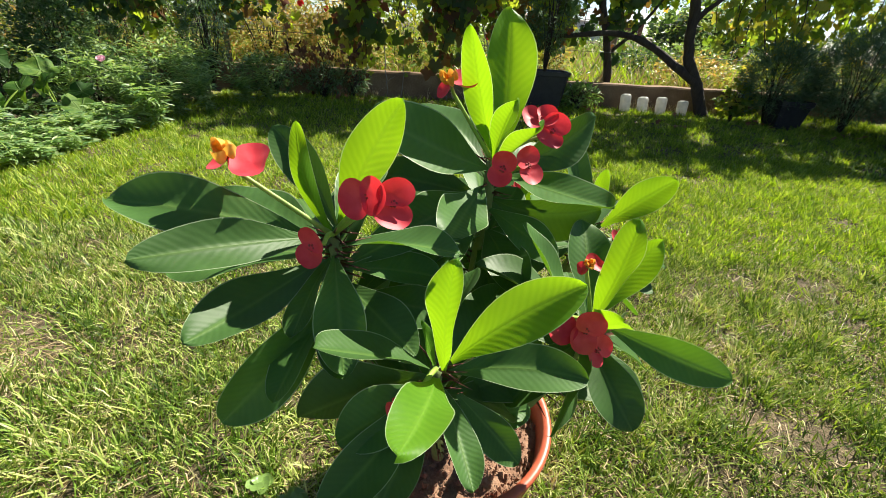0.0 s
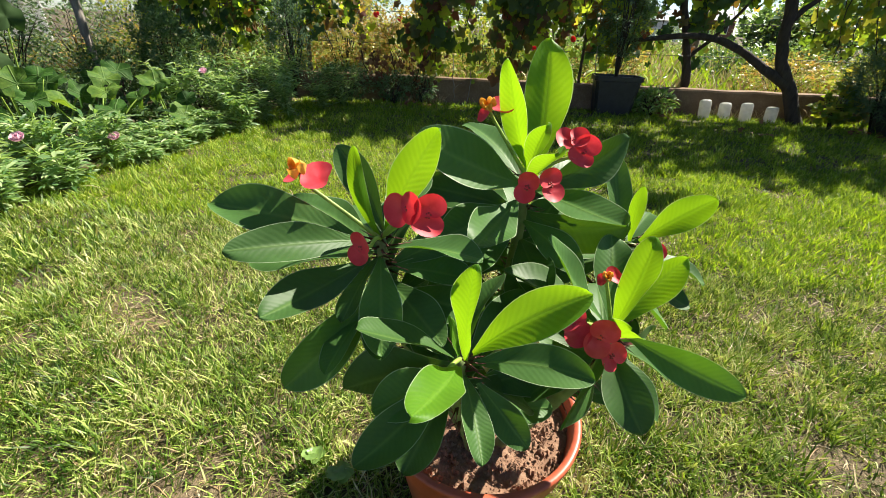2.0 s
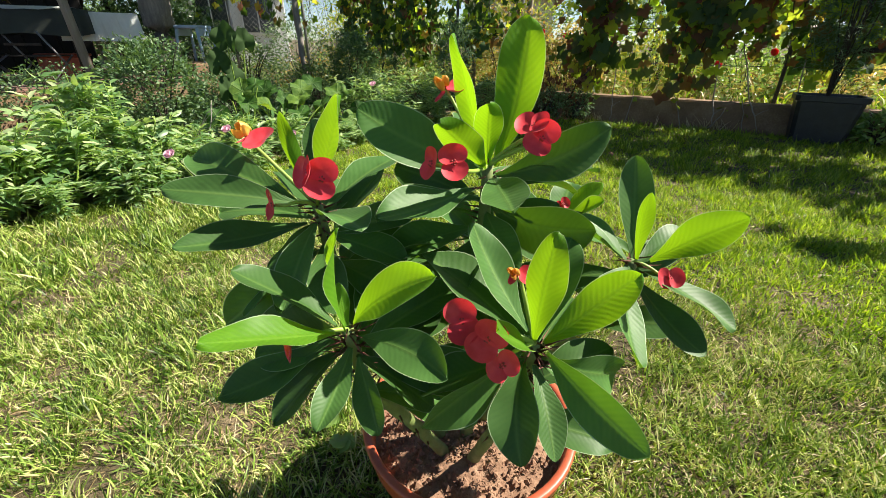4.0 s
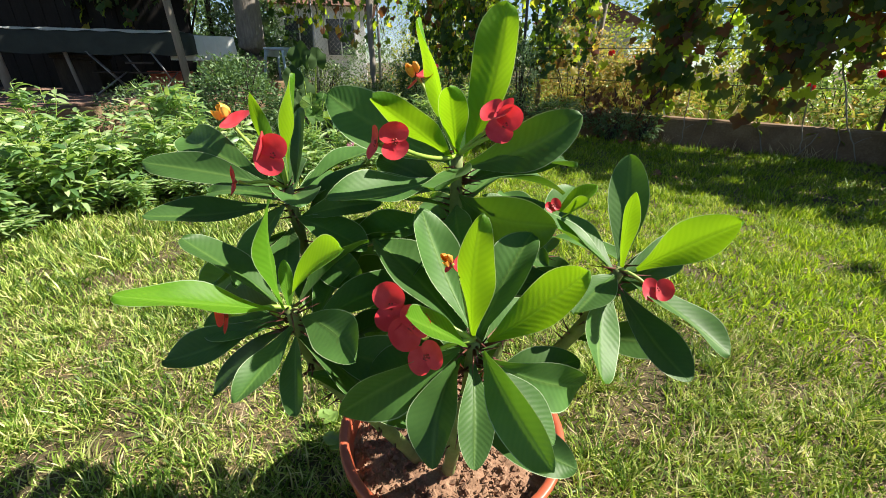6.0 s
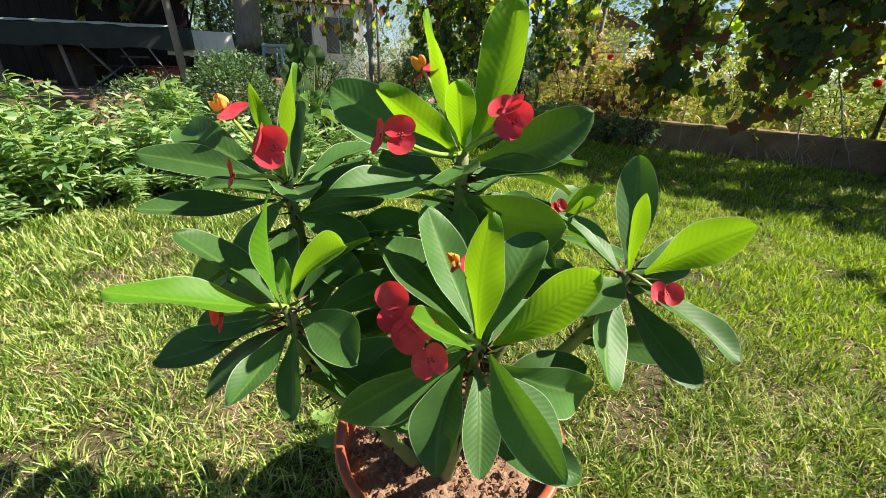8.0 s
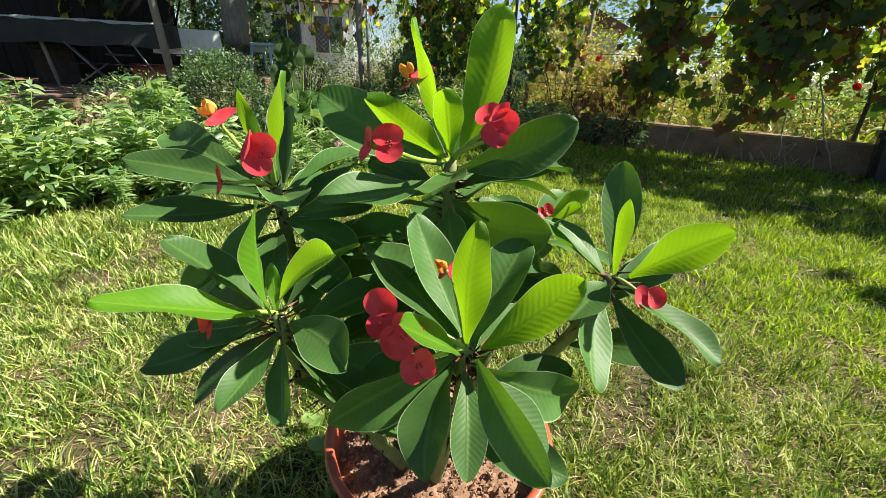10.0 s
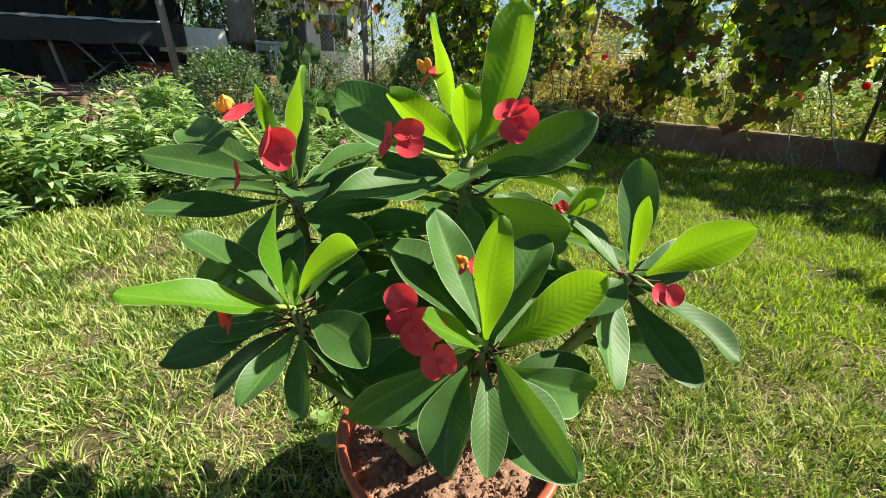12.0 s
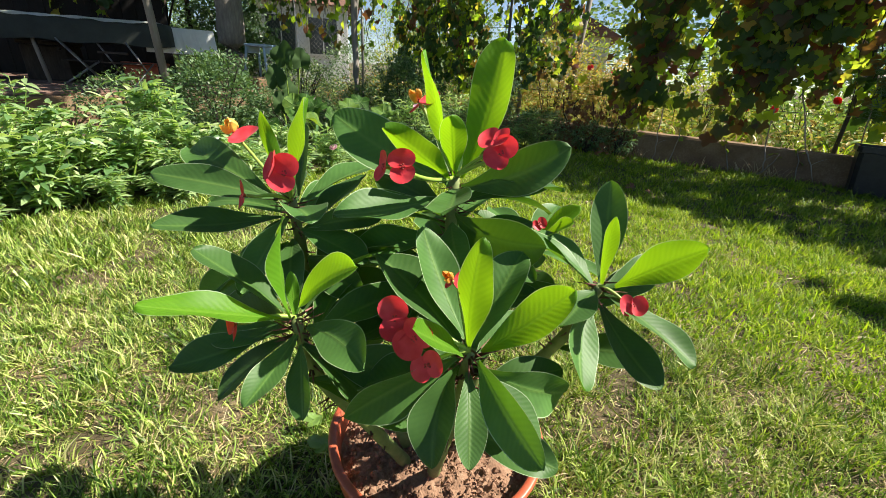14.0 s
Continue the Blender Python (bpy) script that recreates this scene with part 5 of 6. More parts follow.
def vine(name, x0, x1, y0, z0, z1, n, mat, label, seed, size=0.105, depth=0.25, slope=0.09, lit_share=0.27):
    """A hanging vine: thin wooden canes and lobed leaves in clumps."""
    rng = random.Random(seed)
    root = thing(name, (0, 0, 0), label, "vine", "grape vines")
    bm = bmesh.new()
    canes = []
    for _ in range(int(11 * (x1 - x0))):
        x = rng.uniform(x0, x1)
        top = (x + rng.uniform(-0.3, 0.3), y0 + slope * x + rng.uniform(0, depth), z1)
        pts = curved(top, (x, y0 + slope * x + rng.uniform(0, depth), rng.uniform(z0, z0 + 0.5)), (rng.uniform(-0.1, 0.1), 0, 0), 7, 0.02, rng)
        canes.append(pts)
        add_tube(bm, pts, taper(0.008, 0.003, 7), 5)
    part("cane_tangle", bm, M_BARK, root, kind="stuff")
    P = []
    while len(P) < n:
        c = canes[rng.randrange(len(canes))]
        i = rng.randrange(7)
        q = c[i].lerp(c[i + 1], rng.random()) + Vector((rng.gauss(0, 0.09), rng.gauss(0, 0.06), rng.gauss(0, 0.06)))
        if q.z > z0 - 0.03:
            P.append(q)
    P = np.array(P)
    d = np.c_[RNG.normal(size=n) * 0.6, RNG.normal(size=n) * 0.5 - 0.2, -np.ones(n)]
    up = np.c_[RNG.normal(size=n) * 0.5, -np.ones(n) + RNG.normal(size=n) * 0.6, RNG.uniform(0, 0.8, n)]
    L = size * RNG.uniform(0.55, 1.25, n)
    # a random share of leaves takes the sunlit-coloured copy, the rest stay dark
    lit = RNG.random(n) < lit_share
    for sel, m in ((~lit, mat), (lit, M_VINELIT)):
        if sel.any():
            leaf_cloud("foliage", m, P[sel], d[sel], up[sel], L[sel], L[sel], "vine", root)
    return root


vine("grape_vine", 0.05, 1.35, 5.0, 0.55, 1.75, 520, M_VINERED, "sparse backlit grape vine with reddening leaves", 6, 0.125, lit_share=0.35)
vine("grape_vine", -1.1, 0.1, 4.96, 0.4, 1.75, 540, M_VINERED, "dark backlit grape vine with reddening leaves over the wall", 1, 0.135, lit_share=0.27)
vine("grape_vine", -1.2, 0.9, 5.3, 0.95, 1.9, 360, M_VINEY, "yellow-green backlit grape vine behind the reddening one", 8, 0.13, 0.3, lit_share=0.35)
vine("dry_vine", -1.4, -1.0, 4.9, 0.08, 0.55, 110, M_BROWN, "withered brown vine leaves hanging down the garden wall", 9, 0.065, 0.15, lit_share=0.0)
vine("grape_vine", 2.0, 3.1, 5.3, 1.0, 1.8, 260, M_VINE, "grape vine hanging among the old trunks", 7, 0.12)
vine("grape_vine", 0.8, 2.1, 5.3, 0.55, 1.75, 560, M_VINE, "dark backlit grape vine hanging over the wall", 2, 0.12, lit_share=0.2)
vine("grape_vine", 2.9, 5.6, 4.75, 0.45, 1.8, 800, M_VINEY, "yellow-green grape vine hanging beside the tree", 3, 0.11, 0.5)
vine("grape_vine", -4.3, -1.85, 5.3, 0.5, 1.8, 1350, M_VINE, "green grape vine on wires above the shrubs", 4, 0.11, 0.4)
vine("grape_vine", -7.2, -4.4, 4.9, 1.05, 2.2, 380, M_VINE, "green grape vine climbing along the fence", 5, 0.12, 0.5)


vine("climbing_vine", -8.6, -7.0, 8.0, 1.25, 2.6, 420, M_VINE, "dark heart-leaved climber hanging in front of the shed", 12, 0.15, 0.4, 0.72, lit_share=0.2)


def arbour():
    """An unseen vine roof added above the back of the lawn to shade it."""
    root = thing("vine_arbour", (0, 0, 0), "out-of-view grape vine arbour roof added to shade the back of the lawn", "arbour")
    for x in (-2.6, 4.3, 6.8):
        bm = bmesh.new()
        add_tube(bm, [(x, 5.6, 0), (x + 0.02, 5.6, 2.35)], [0.03, 0.03], 10)
        part("post", bm, M_METAL, root)
    for y in (4.45, 5.0, 5.6, 6.4):
        bm = bmesh.new()
        add_tube(bm, [(-2.8, y, 2.36), (8.4, y, 2.36)], [0.012, 0.012], 6)
        part("rail", bm, M_METAL, root)
    n = 4100
    p = np.c_[RNG.uniform(-0.8, 8.8, n * 2), RNG.uniform(4.15, 5.75, n * 2), RNG.uniform(2.3, 2.65, n * 2)]
    p = p[p[:, 1] > 4.74 - 0.47 * np.clip((p[:, 0] - 2.7) / 0.4, 0, 1) + 0.12 * lumpy(p, 2.5, 1.0)]
    # more leaf patches out of view, added to deepen the shade
    q = np.c_[RNG.uniform(-3.6, -1.6, 500), RNG.uniform(4.3, 5.4, 500), RNG.uniform(2.3, 2.65, 500)]
    r = np.c_[RNG.uniform(3.4, 8.0, 700), RNG.uniform(5.3, 6.3, 700), RNG.uniform(2.3, 2.65, 700)]
    back = np.c_[RNG.uniform(-0.8, 5.5, 450), RNG.uniform(5.7, 6.15, 450), RNG.uniform(2.3, 2.65, 450)]
    # unseen leaf spray added to cast one shadow patch on the lawn
    spray = np.array((2.6, 3.78, 2.42)) + RNG.normal(size=(26, 3)) * np.array((0.09, 0.07, 0.05))
    bm = bmesh.new()
    add_tube(bm, curved((2.7, 4.45, 2.37), (2.6, 3.66, 2.42), (0.03, 0, 0.06), 7, 0.01, random.Random(2)), taper(0.008, 0.003, 7), 6)
    part("cane", bm, M_BARK, root)
    p = np.concatenate((p[:n], q, r, back[lumpy(back, 1.6, 3.0) > -0.05]))
    n = len(p)
    keep = lumpy(p, 2.0, 8.0) > -0.34 - 0.3 * (np.abs(p[:, 0] - 1.1) < 1.3) + 0.08 * (p[:, 0] > 2.8)
    p = np.concatenate((p[keep], spray))
    k = len(p)
    L = 0.15 * RNG.uniform(0.6, 1.2, k)
    leaf_cloud("foliage", M_VINE, p, rand_dirs(k, -0.5, 0.3), rand_up(k, 0.4), L, L, "vine", root)


arbour()


def tree(at, name, label, lines, mat, crown=None):
    root = thing(name, at, label, "tree")
    for k, (pts, r0, r1) in enumerate(lines):
        bm = bmesh.new()
        n = len(pts) - 1
        fine = []
        for a, b in zip(pts, pts[1:]):
            fine += [Vector(a).lerp(Vector(b), i / 4) for i in range(4)]
        fine.append(Vector(pts[-1]))
        for _ in range(2):
            fine = [fine[0]] + [(fine[i - 1] + 2 * fine[i] + fine[i + 1]) / 4 for i in range(1, len(fine) - 1)] + [fine[-1]]
        fine = [p + Vector((noise.noise(p * 6), noise.noise(p * 6 + Vector((5, 5, 5))), 0)) * min(r0 * 0.5, 0.035) for p in fine]
        add_tube(bm, fine, [r * (1 + 0.2 * noise.noise(fine[i] * 11) * min(1, 0.06 / r0)) for i, r in enumerate(taper(r0, r1, len(fine) - 1))], 12)
        part("trunk" if k == 0 else "limb", bm, mat, root)
    if crown:
        c, size, n, ln, m, kind = crown
        d = rand_dirs(n * 2, -0.9, 1.0)
        r = RNG.uniform(0.1, 1, n * 2) ** 0.4
        p = d * r[:, None]
        keep = lumpy(p, 3.0, at[0]) + 0.25 > r - 0.85
        p = p[keep][:n]
        k = len(p)
        L = ln * RNG.uniform(0.6, 1.2, k)
        leaf_cloud("crown", m, p * np.array(size) + np.array(c), rand_dirs(k, -0.6, 0.4), rand_up(k, 0.6), L, L * 0.8, kind, root)
    return root


tree((3.1, 5.15, 0), "vine_tree", "dark gnarled old vine trunk leaning by the wall", [
    ([(0.08, 0, -0.05), (-0.05, 0.02, 0.25), (-0.28, 0.05, 0.62), (-0.36, 0.05, 0.95), (-0.42, 0.06, 1.4), (-0.3, 0.1, 2.3)], 0.072, 0.04),
    ([(-0.12, 0.02, 0.36), (-0.5, 0.06, 0.6), (-0.85, 0.1, 0.78), (-1.2, 0.1, 0.83), (-1.7, 0.1, 0.76), (-2.0, 0.1, 0.74)], 0.05, 0.018),
    ([(-0.36, 0.05, 0.95), (-0.2, 0.05, 1.15), (0.15, 0.08, 1.4)], 0.035, 0.02)], M_BARK)
tree((2.07, 5.55, 0), "vine_tree", "slender dark vine trunk behind the wall", [
    ([(0.03, 0, -0.05), (0.02, 0, 0.3), (-0.08, 0, 0.7), (-0.22, 0, 1.05), (-0.4, 0, 1.7), (-0.4, 0, 2.3)], 0.05, 0.035),
    ([(-0.04, 0, 0.6), (0.3, 0, 0.95), (0.6, 0, 1.5)], 0.022, 0.012)], M_BARK)
for x, y, lean in ((-4.35, 4.15, -0.05),):
    tree((x, y, 0), "garden_tree", "slender pale grey trunk behind the bed", [([(0, 0, -0.05), (0.02, 0, 0.6), (lean, 0.02, 1.4), (lean * 1.5, 0.05, 2.5)], 0.045, 0.032), ([(lean * 0.6, 0, 1.0), (lean * 3, 0.2, 1.6)], 0.015, 0.008)], M_GREYBARK)
tree((-6.75, 3.72, 0), "garden_tree", "thick grey trunk of an old garden tree beyond the bed", [
    ([(0, 0, -0.05), (-0.02, 0.02, 0.6), (0.03, 0, 1.3), (0.1, 0, 2.6), (0.1, 0, 4)], 0.24, 0.15),
    ([(0.05, 0, 1.7), (0.9, -0.3, 2.6), (1.4, -0.6, 3.4)], 0.09, 0.04)], M_GREYBARK,
    ((0.9, -0.4, 3.6), (3.3, 3.4, 0.9), 4200, 0.24, M_BUSH, "small"))


for x, y, lean, r in ((-9.2, 3.75, 0.1, 0.06), (-9.9, 3.8, -0.08, 0.08), (-10.6, 3.9, 0.05, 0.05), (-8.6, 3.95, -0.1, 0.045)):
    tree((x, y, 0), "shaded_tree", "slender dark trunk standing in the shade behind the terrace", [([(0, 0, -0.05), (0.03, 0, 0.8), (lean, 0.02, 1.6), (lean * 1.8, 0.05, 3.0)], r, r * 0.7), ([(lean * 0.6, 0, 1.1), (lean * 3, 0.2, 1.9)], r * 0.4, r * 0.2)], M_BARK)


def slanted_post():
    bm = bmesh.new()
    add_tube(bm, [(2.2, 6.0, -0.05), (2.22, 6.0, 0.6), (2.25, 6.0, 2.4)], [0.045, 0.043, 0.04], 10)
    ob = part("wooden_post", bm, M_WOOD, None, "weathered grey wooden post beyond the wall")
    tagged(ob, category="post")


slanted_post()


def grey_pole():
    bm = bmesh.new()
    add_tube(bm, [(-1.98, 5.85, -0.05), (-1.96, 5.86, 1.0), (-1.9, 5.88, 2.4)], [0.035, 0.034, 0.032], 10)
    ob = part("wooden_post", bm, M_WOOD, None, "grey weathered post among the vines beyond the wall")
    tagged(ob, category="post")


grey_pole()


def black_pot(at, w, d, h, label):
    root = thing("black_pot", at, label, "pot", "black pots")
    bm = bmesh.new()
    def ring(wx, wy, z):
        return [bm.verts.new((sx * wx / 2 + ex, sy * wy / 2 + ey, z)) for sx, sy, ex, ey in ((-1, -1, 0.03, 0), (1, -1, -0.03, 0), (1, -1, 0, 0.03), (1, 1, 0, -0.03), (1, 1, -0.03, 0), (-1, 1, 0.03, 0), (-1, 1, 0, -0.03), (-1, -1, 0, 0.03))]
    rs = [ring(w * 0.76, d * 0.76, 0.0), ring(w * 0.93, d * 0.93, h - 0.05), ring(w, d, h - 0.045), ring(w * 1.01, d * 1.01, h), ring(w * 0.94, d * 0.94, h), ring(w * 0.9, d * 0.9, h - 0.06)]
    for p, q in zip(rs, rs[1:]):
        for j in range(8):
            bm.faces.new((p[j], p[(j + 1) % 8], q[(j + 1) % 8], q[j]))
    bm.faces.new(rs[0][::-1])
    part("body", bm, M_BLACK, root, smooth=False)
    bm = bmesh.new()
    vs = [bm.verts.new((sx * w * 0.44, sy * d * 0.44, h - 0.055)) for sx, sy in ((-1, -1), (1, -1), (1, 1), (-1, 1))]
    bm.faces.new(vs)
    s = part("earth_fill", bm, M_SOIL, root, smooth=False)
    return root


black_pot((1.18, 5.02, 0), 0.5, 0.3, 0.41, "square black plastic planter against the garden wall")
black_pot((3.82, 4.72, 0), 0.36, 0.32, 0.3, "black plastic pot in the shade beside the lawn")
shrub("potted_conifer", (1.16, 5.02, 0.36), (0.36, 0.22, 1.5), 4200, 0.07, 0.006, M_FEATHER, "tall wispy dark green shrub growing in the black planter", "needle", 95, "shrub", 3.0)


def bottle(at, h, r, tilt):
    root = thing("cut_bottle", at, "upturned cut milky plastic bottle standing on the lawn's edge", "bottle", "cut bottles")
    bm = lathe([(r * 0.94, 0.0), (r * 0.96, h * 0.2), (r * 0.93, h * 0.24), (r, h * 0.28), (r, h * 0.52), (r * 0.94, h * 0.56), (r, h * 0.6), (r, h * 0.86), (r * 0.9, h * 0.96), (r * 0.7, h), (r * 0.45, h * 0.985), (0.0, h * 0.97)], 20)
    part("shell", bm, M_BOTTLE, root)
    root.rotation_euler = (0, radians(tilt), 0)


for x, y, h, tilt in ((2.22, 5.14, 0.2, -7), (2.43, 5.14, 0.18, -8), (2.65, 5.14, 0.19, -6), (2.9, 5.13, 0.165, -4)):
    bottle((x, y, 0.004), h, 0.06, tilt)


def wall_foot():
    n = 1500
    x = RNG.uniform(-1.2, 4.0, n)
    p = np.c_[x, wall_y(x) - 0.02 - 0.1 * RNG.random(n) ** 2, np.zeros(n)]
    keep = lumpy(p, 3.0, 5.0) > 0.0
    p = p[keep]
    k = len(p)
    a = RNG.uniform(0, 6.283, k)
    ob = leaf_cloud("wall_weeds", M_STRAW, p, np.c_[np.cos(a) * 0.7, np.sin(a) * 0.7, np.ones(k)], rand_up(k, 0.9), RNG.uniform(0.05, 0.2, k), RNG.uniform(0.003, 0.006, k), "blade")
    tagged(ob, "dry straw tufts along the foot of the wall", "weeds")


wall_foot()


def wall_twig(x, lean, h, n):
    root = thing("wall_sprout", (x, wall_y(x) - 0.05, 0), "thin pale vine sprout leaning on the garden wall", "sprout", "wall sprouts")
    bm = bmesh.new()
    pts = curved((0, 0, -0.01), (lean, 0.03, h), (0.02, 0, 0), 6, 0.008, random.Random(int(x * 100)))
    add_tube(bm, pts, taper(0.006, 0.003, 6), 6)
    part("stalk", bm, M_WOOD, root)
    P = np.array([pts[-1 - k % 3] for k in range(n)])
    leaf_cloud("foliage", M_VINEY, P, rand_dirs(n, -0.8, 0.2), rand_up(n, 0.8), 0.08 * RNG.uniform(0.6, 1.2, n), 0.08 * RNG.uniform(0.6, 1.2, n), "vine", root)


for x, lean, h, n in ((0.1, -0.16, 0.36, 3), (0.31, 0.14, 0.24, 2), (-0.45, 0.03, 0.42, 4), (0.62, -0.05, 0.3, 4), (-0.9, 0.06, 0.3, 2)):
    wall_twig(x, lean, h, n)


def red_flower(at):
    root = thing("red_flower", at, "red garden flower on a thin stem beyond the wall", "flower", "red flowers")
    bm = bmesh.new()
    add_tube(bm, curved((0, 0, -at[2]), (0, 0, 0), (0.03, 0, 0), 6), taper(0.005, 0.003, 6), 6)
    part("stalk", bm, M_STALK, root)
    for k in range(7):
        bm = bract_bm(0.024, 0.2, 0.4, k)
        bmesh.ops.transform(bm, matrix=pose(0, 0, 0, 70, 0, 20) @ pose(0, 0, 0, 0, 0, 51 * k) @ pose(0.024, 0, 0.004, 0, -25, 0), verts=bm.verts[:])
        part("petal", bm, M_BRACT, root)


for at in ((0.28, 5.6, 0.6), (0.55, 5.7, 0.68), (0.04, 5.6, 0.59), (-1.67, 5.6, 0.9), (-1.37, 5.6, 0.86), (0.75, 5.9, 0.72), (1.15, 6.2, 0.6)):
    red_flower(at)


def lawn_weed(at, n, size):
    root = thing("lawn_weed", at, "small broad-leaved green weed growing in the lawn", "weed", "lawn weeds")
    for k in range(n):
        bm = bract_bm(size * RNG.uniform(0.7, 1.1), 0.2, 0.15, k)
        a = 137 * k
        bmesh.ops.transform(bm, matrix=pose(0, 0, 0.035 + 0.006 * (k % 3), 0, 0, a) @ pose(size * 1.1 * (0.5 + 0.16 * k), 0, 0, 12, -14, 0), verts=bm.verts[:])
        part("weed_leaf", bm, M_HERB, root)


lawn_weed((-0.22, 0.43, 0), 7, 0.014)
lawn_weed((-0.29, 0.46, 0), 5, 0.013)
lawn_weed((0.55, 0.35, 0), 5, 0.012)


# fallen leaves on the lawn
def fallen(at, n, spread):
    ob = leaf_cloud("fallen_leaves", M_DEAD, np.array(at) + np.c_[RNG.normal(size=(n, 2)) * spread, RNG.uniform(0.02, 0.05, n)], rand_dirs(n, -0.2, 0.4), rand_up(n, 0.5), 0.07 * RNG.uniform(0.6, 1.2, n), 0.05 * RNG.uniform(0.6, 1.2, n), "vine")
    tagged(ob, "dry reddish-brown fallen leaves lying on the grass", "leaves")


for at, n, sp in (((-0.42, 3.45, 0), 7, 0.07), ((2.35, 4.3, 0), 6, 0.07), ((2.75, 4.95, 0), 5, 0.06), ((1.75, 4.9, 0), 6, 0.07), ((3.6, 4.6, 0), 10, 0.15), ((-1.0, 4.75, 0), 14, 0.14), ((4.2, 4.0, 0), 30, 0.3)):
    fallen(at, n, sp)


# ---- terrace things ----
def table():
    root = thing("garden_table", (-6.97, 1.81, 0.33), "long garden table under a grey-green cloth", "table")
    top = box_bm(-1.9, 1.15, -0.42, 0.42, 0.69, 0.72, 0.006)
    part("tabletop", top, M_WOOD, root, smooth=False)
    for x in (-1.7, -0.3, 1.0):
        for y in (-0.34, 0.34):
            bm = bmesh.new()
            add_tube(bm, [(x + 0.08, y, 0.0), (x, y, 0.69)], [0.022, 0.022], 10)
            part("leg", bm, M_WOOD, root)
    root.rotation_euler = (0, 0, radians(52))
    cloth = thing("tablecloth", (-6.97, 1.81, 0.33), "grey-green cloth hanging over the table edge", "tablecloth")
    bm = bmesh.new()
    n = 60
    def loop(off, z, wav):
        per = []
        w, h = 1.52 + off, 0.45 + off
        for i in range(n):
            f = i / n * (4 * (w + h))
            if f < 2 * w:
                p = (-w + f, -h)
            elif f < 2 * w + 2 * h:
                p = (w, -h + f - 2 * w)
            elif f < 4 * w + 2 * h:
                p = (w - (f - 2 * w - 2 * h), h)
            else:
                p = (-w, h - (f - 4 * w - 2 * h))
            per.append(bm.verts.new((p[0] - 0.375, p[1] + wav * math.sin(i * 1.9), z + wav * math.sin(i * 1.1))))
        return per
    a, b, c, d, e = loop(-0.02, 0.745, 0), loop(0.02, 0.738, 0.003), loop(0.045, 0.715, 0.004), loop(0.05, 0.66, 0.005), loop(0.055, 0.48, 0.014)
    for p, q in ((a, b), (b, c), (c, d), (d, e)):
        for i in range(n):
            bm.faces.new((p[i], p[(i + 1) % n], q[(i + 1) % n], q[i]))
    bm.faces.new(a)
    part("cloth", bm, M_CLOTH, cloth)
    cloth.rotation_euler = (0, 0, radians(52))


table()


def table_runner():
    """A pale cloth added for the sunlit streak along the table's edge, its hem hanging unevenly."""
    root = thing("table_runner", (-6.97, 1.81, 0.33), "pale cloth strip added for the sunlit streak along the edge of the table", "cloth")
    bm = bmesh.new()
    n, rows_ = 70, []
    for i in range(n + 1):
        x = -1.86 + 2.95 * i / n
        drop = 0.012 + 0.022 * max(0, noise.noise(Vector((x * 2.2, 4, 1)))) + 0.006 * math.sin(i * 0.9)
        lift = 0.012 * noise.noise(Vector((x * 5, 1, 7)))
        rows_.append([bm.verts.new(p) for p in ((x, -0.2, 0.752), (x, -0.44, 0.756 + lift * 0.5), (x, -0.497, 0.754 + lift), (x, -0.512, 0.742 + lift), (x, -0.514, 0.742 - drop))])
    for p, q in zip(rows_, rows_[1:]):
        for j in range(4):
            bm.faces.new((p[j], q[j], q[j + 1], p[j + 1]))
    bmesh.ops.solidify(bm, geom=bm.faces[:], thickness=0.003)
    part("cloth", bm, M_PALE, root)
    root.rotation_euler = (0, 0, radians(52))


table_runner()


def storage_box(at):
    root = thing("storage_box", at, "dark grey-brown storage box standing under the table", "box")
    part("body", box_bm(-0.25, 0.25, -0.2, 0.2, 0.0, 0.42, 0.02), M_BARK, root, smooth=False)
    part("lid", box_bm(-0.27, 0.27, -0.22, 0.22, 0.424, 0.47, 0.012), M_BARK, root, smooth=False)
    root.rotation_euler = (0, 0, radians(52))


storage_box((-7.45, 1.65, 0.33))


def blue_stool(at):
    root = thing("plastic_stool", at, "pale blue plastic stool beside the old tree", "stool")
    part("seat", box_bm(-0.17, 0.17, -0.17, 0.17, 0.42, 0.46, 0.015), M_BLUE, root)
    for x in (-1, 1):
        part("apron", box_bm(0.145 * x - 0.012, 0.145 * x + 0.012, -0.13, 0.13, 0.33, 0.418, 0.005), M_BLUE, root, smooth=False)
        for y in (-1, 1):
            bm = bmesh.new()
            add_tube(bm, [(0.19 * x, 0.19 * y, 0), (0.145 * x, 0.145 * y, 0.418)], [0.016, 0.02], 8)
            part("leg", bm, M_BLUE, root)
    root.rotation_euler = (0, 0, radians(25))


blue_stool((-6.05, 3.8, 0.49))
part("stool_block", box_bm(-6.4, -5.7, 3.5, 4.1, -0.05, 0.488, 0.02), M_CONC, None, "low concrete block under the plastic stool", smooth=False)


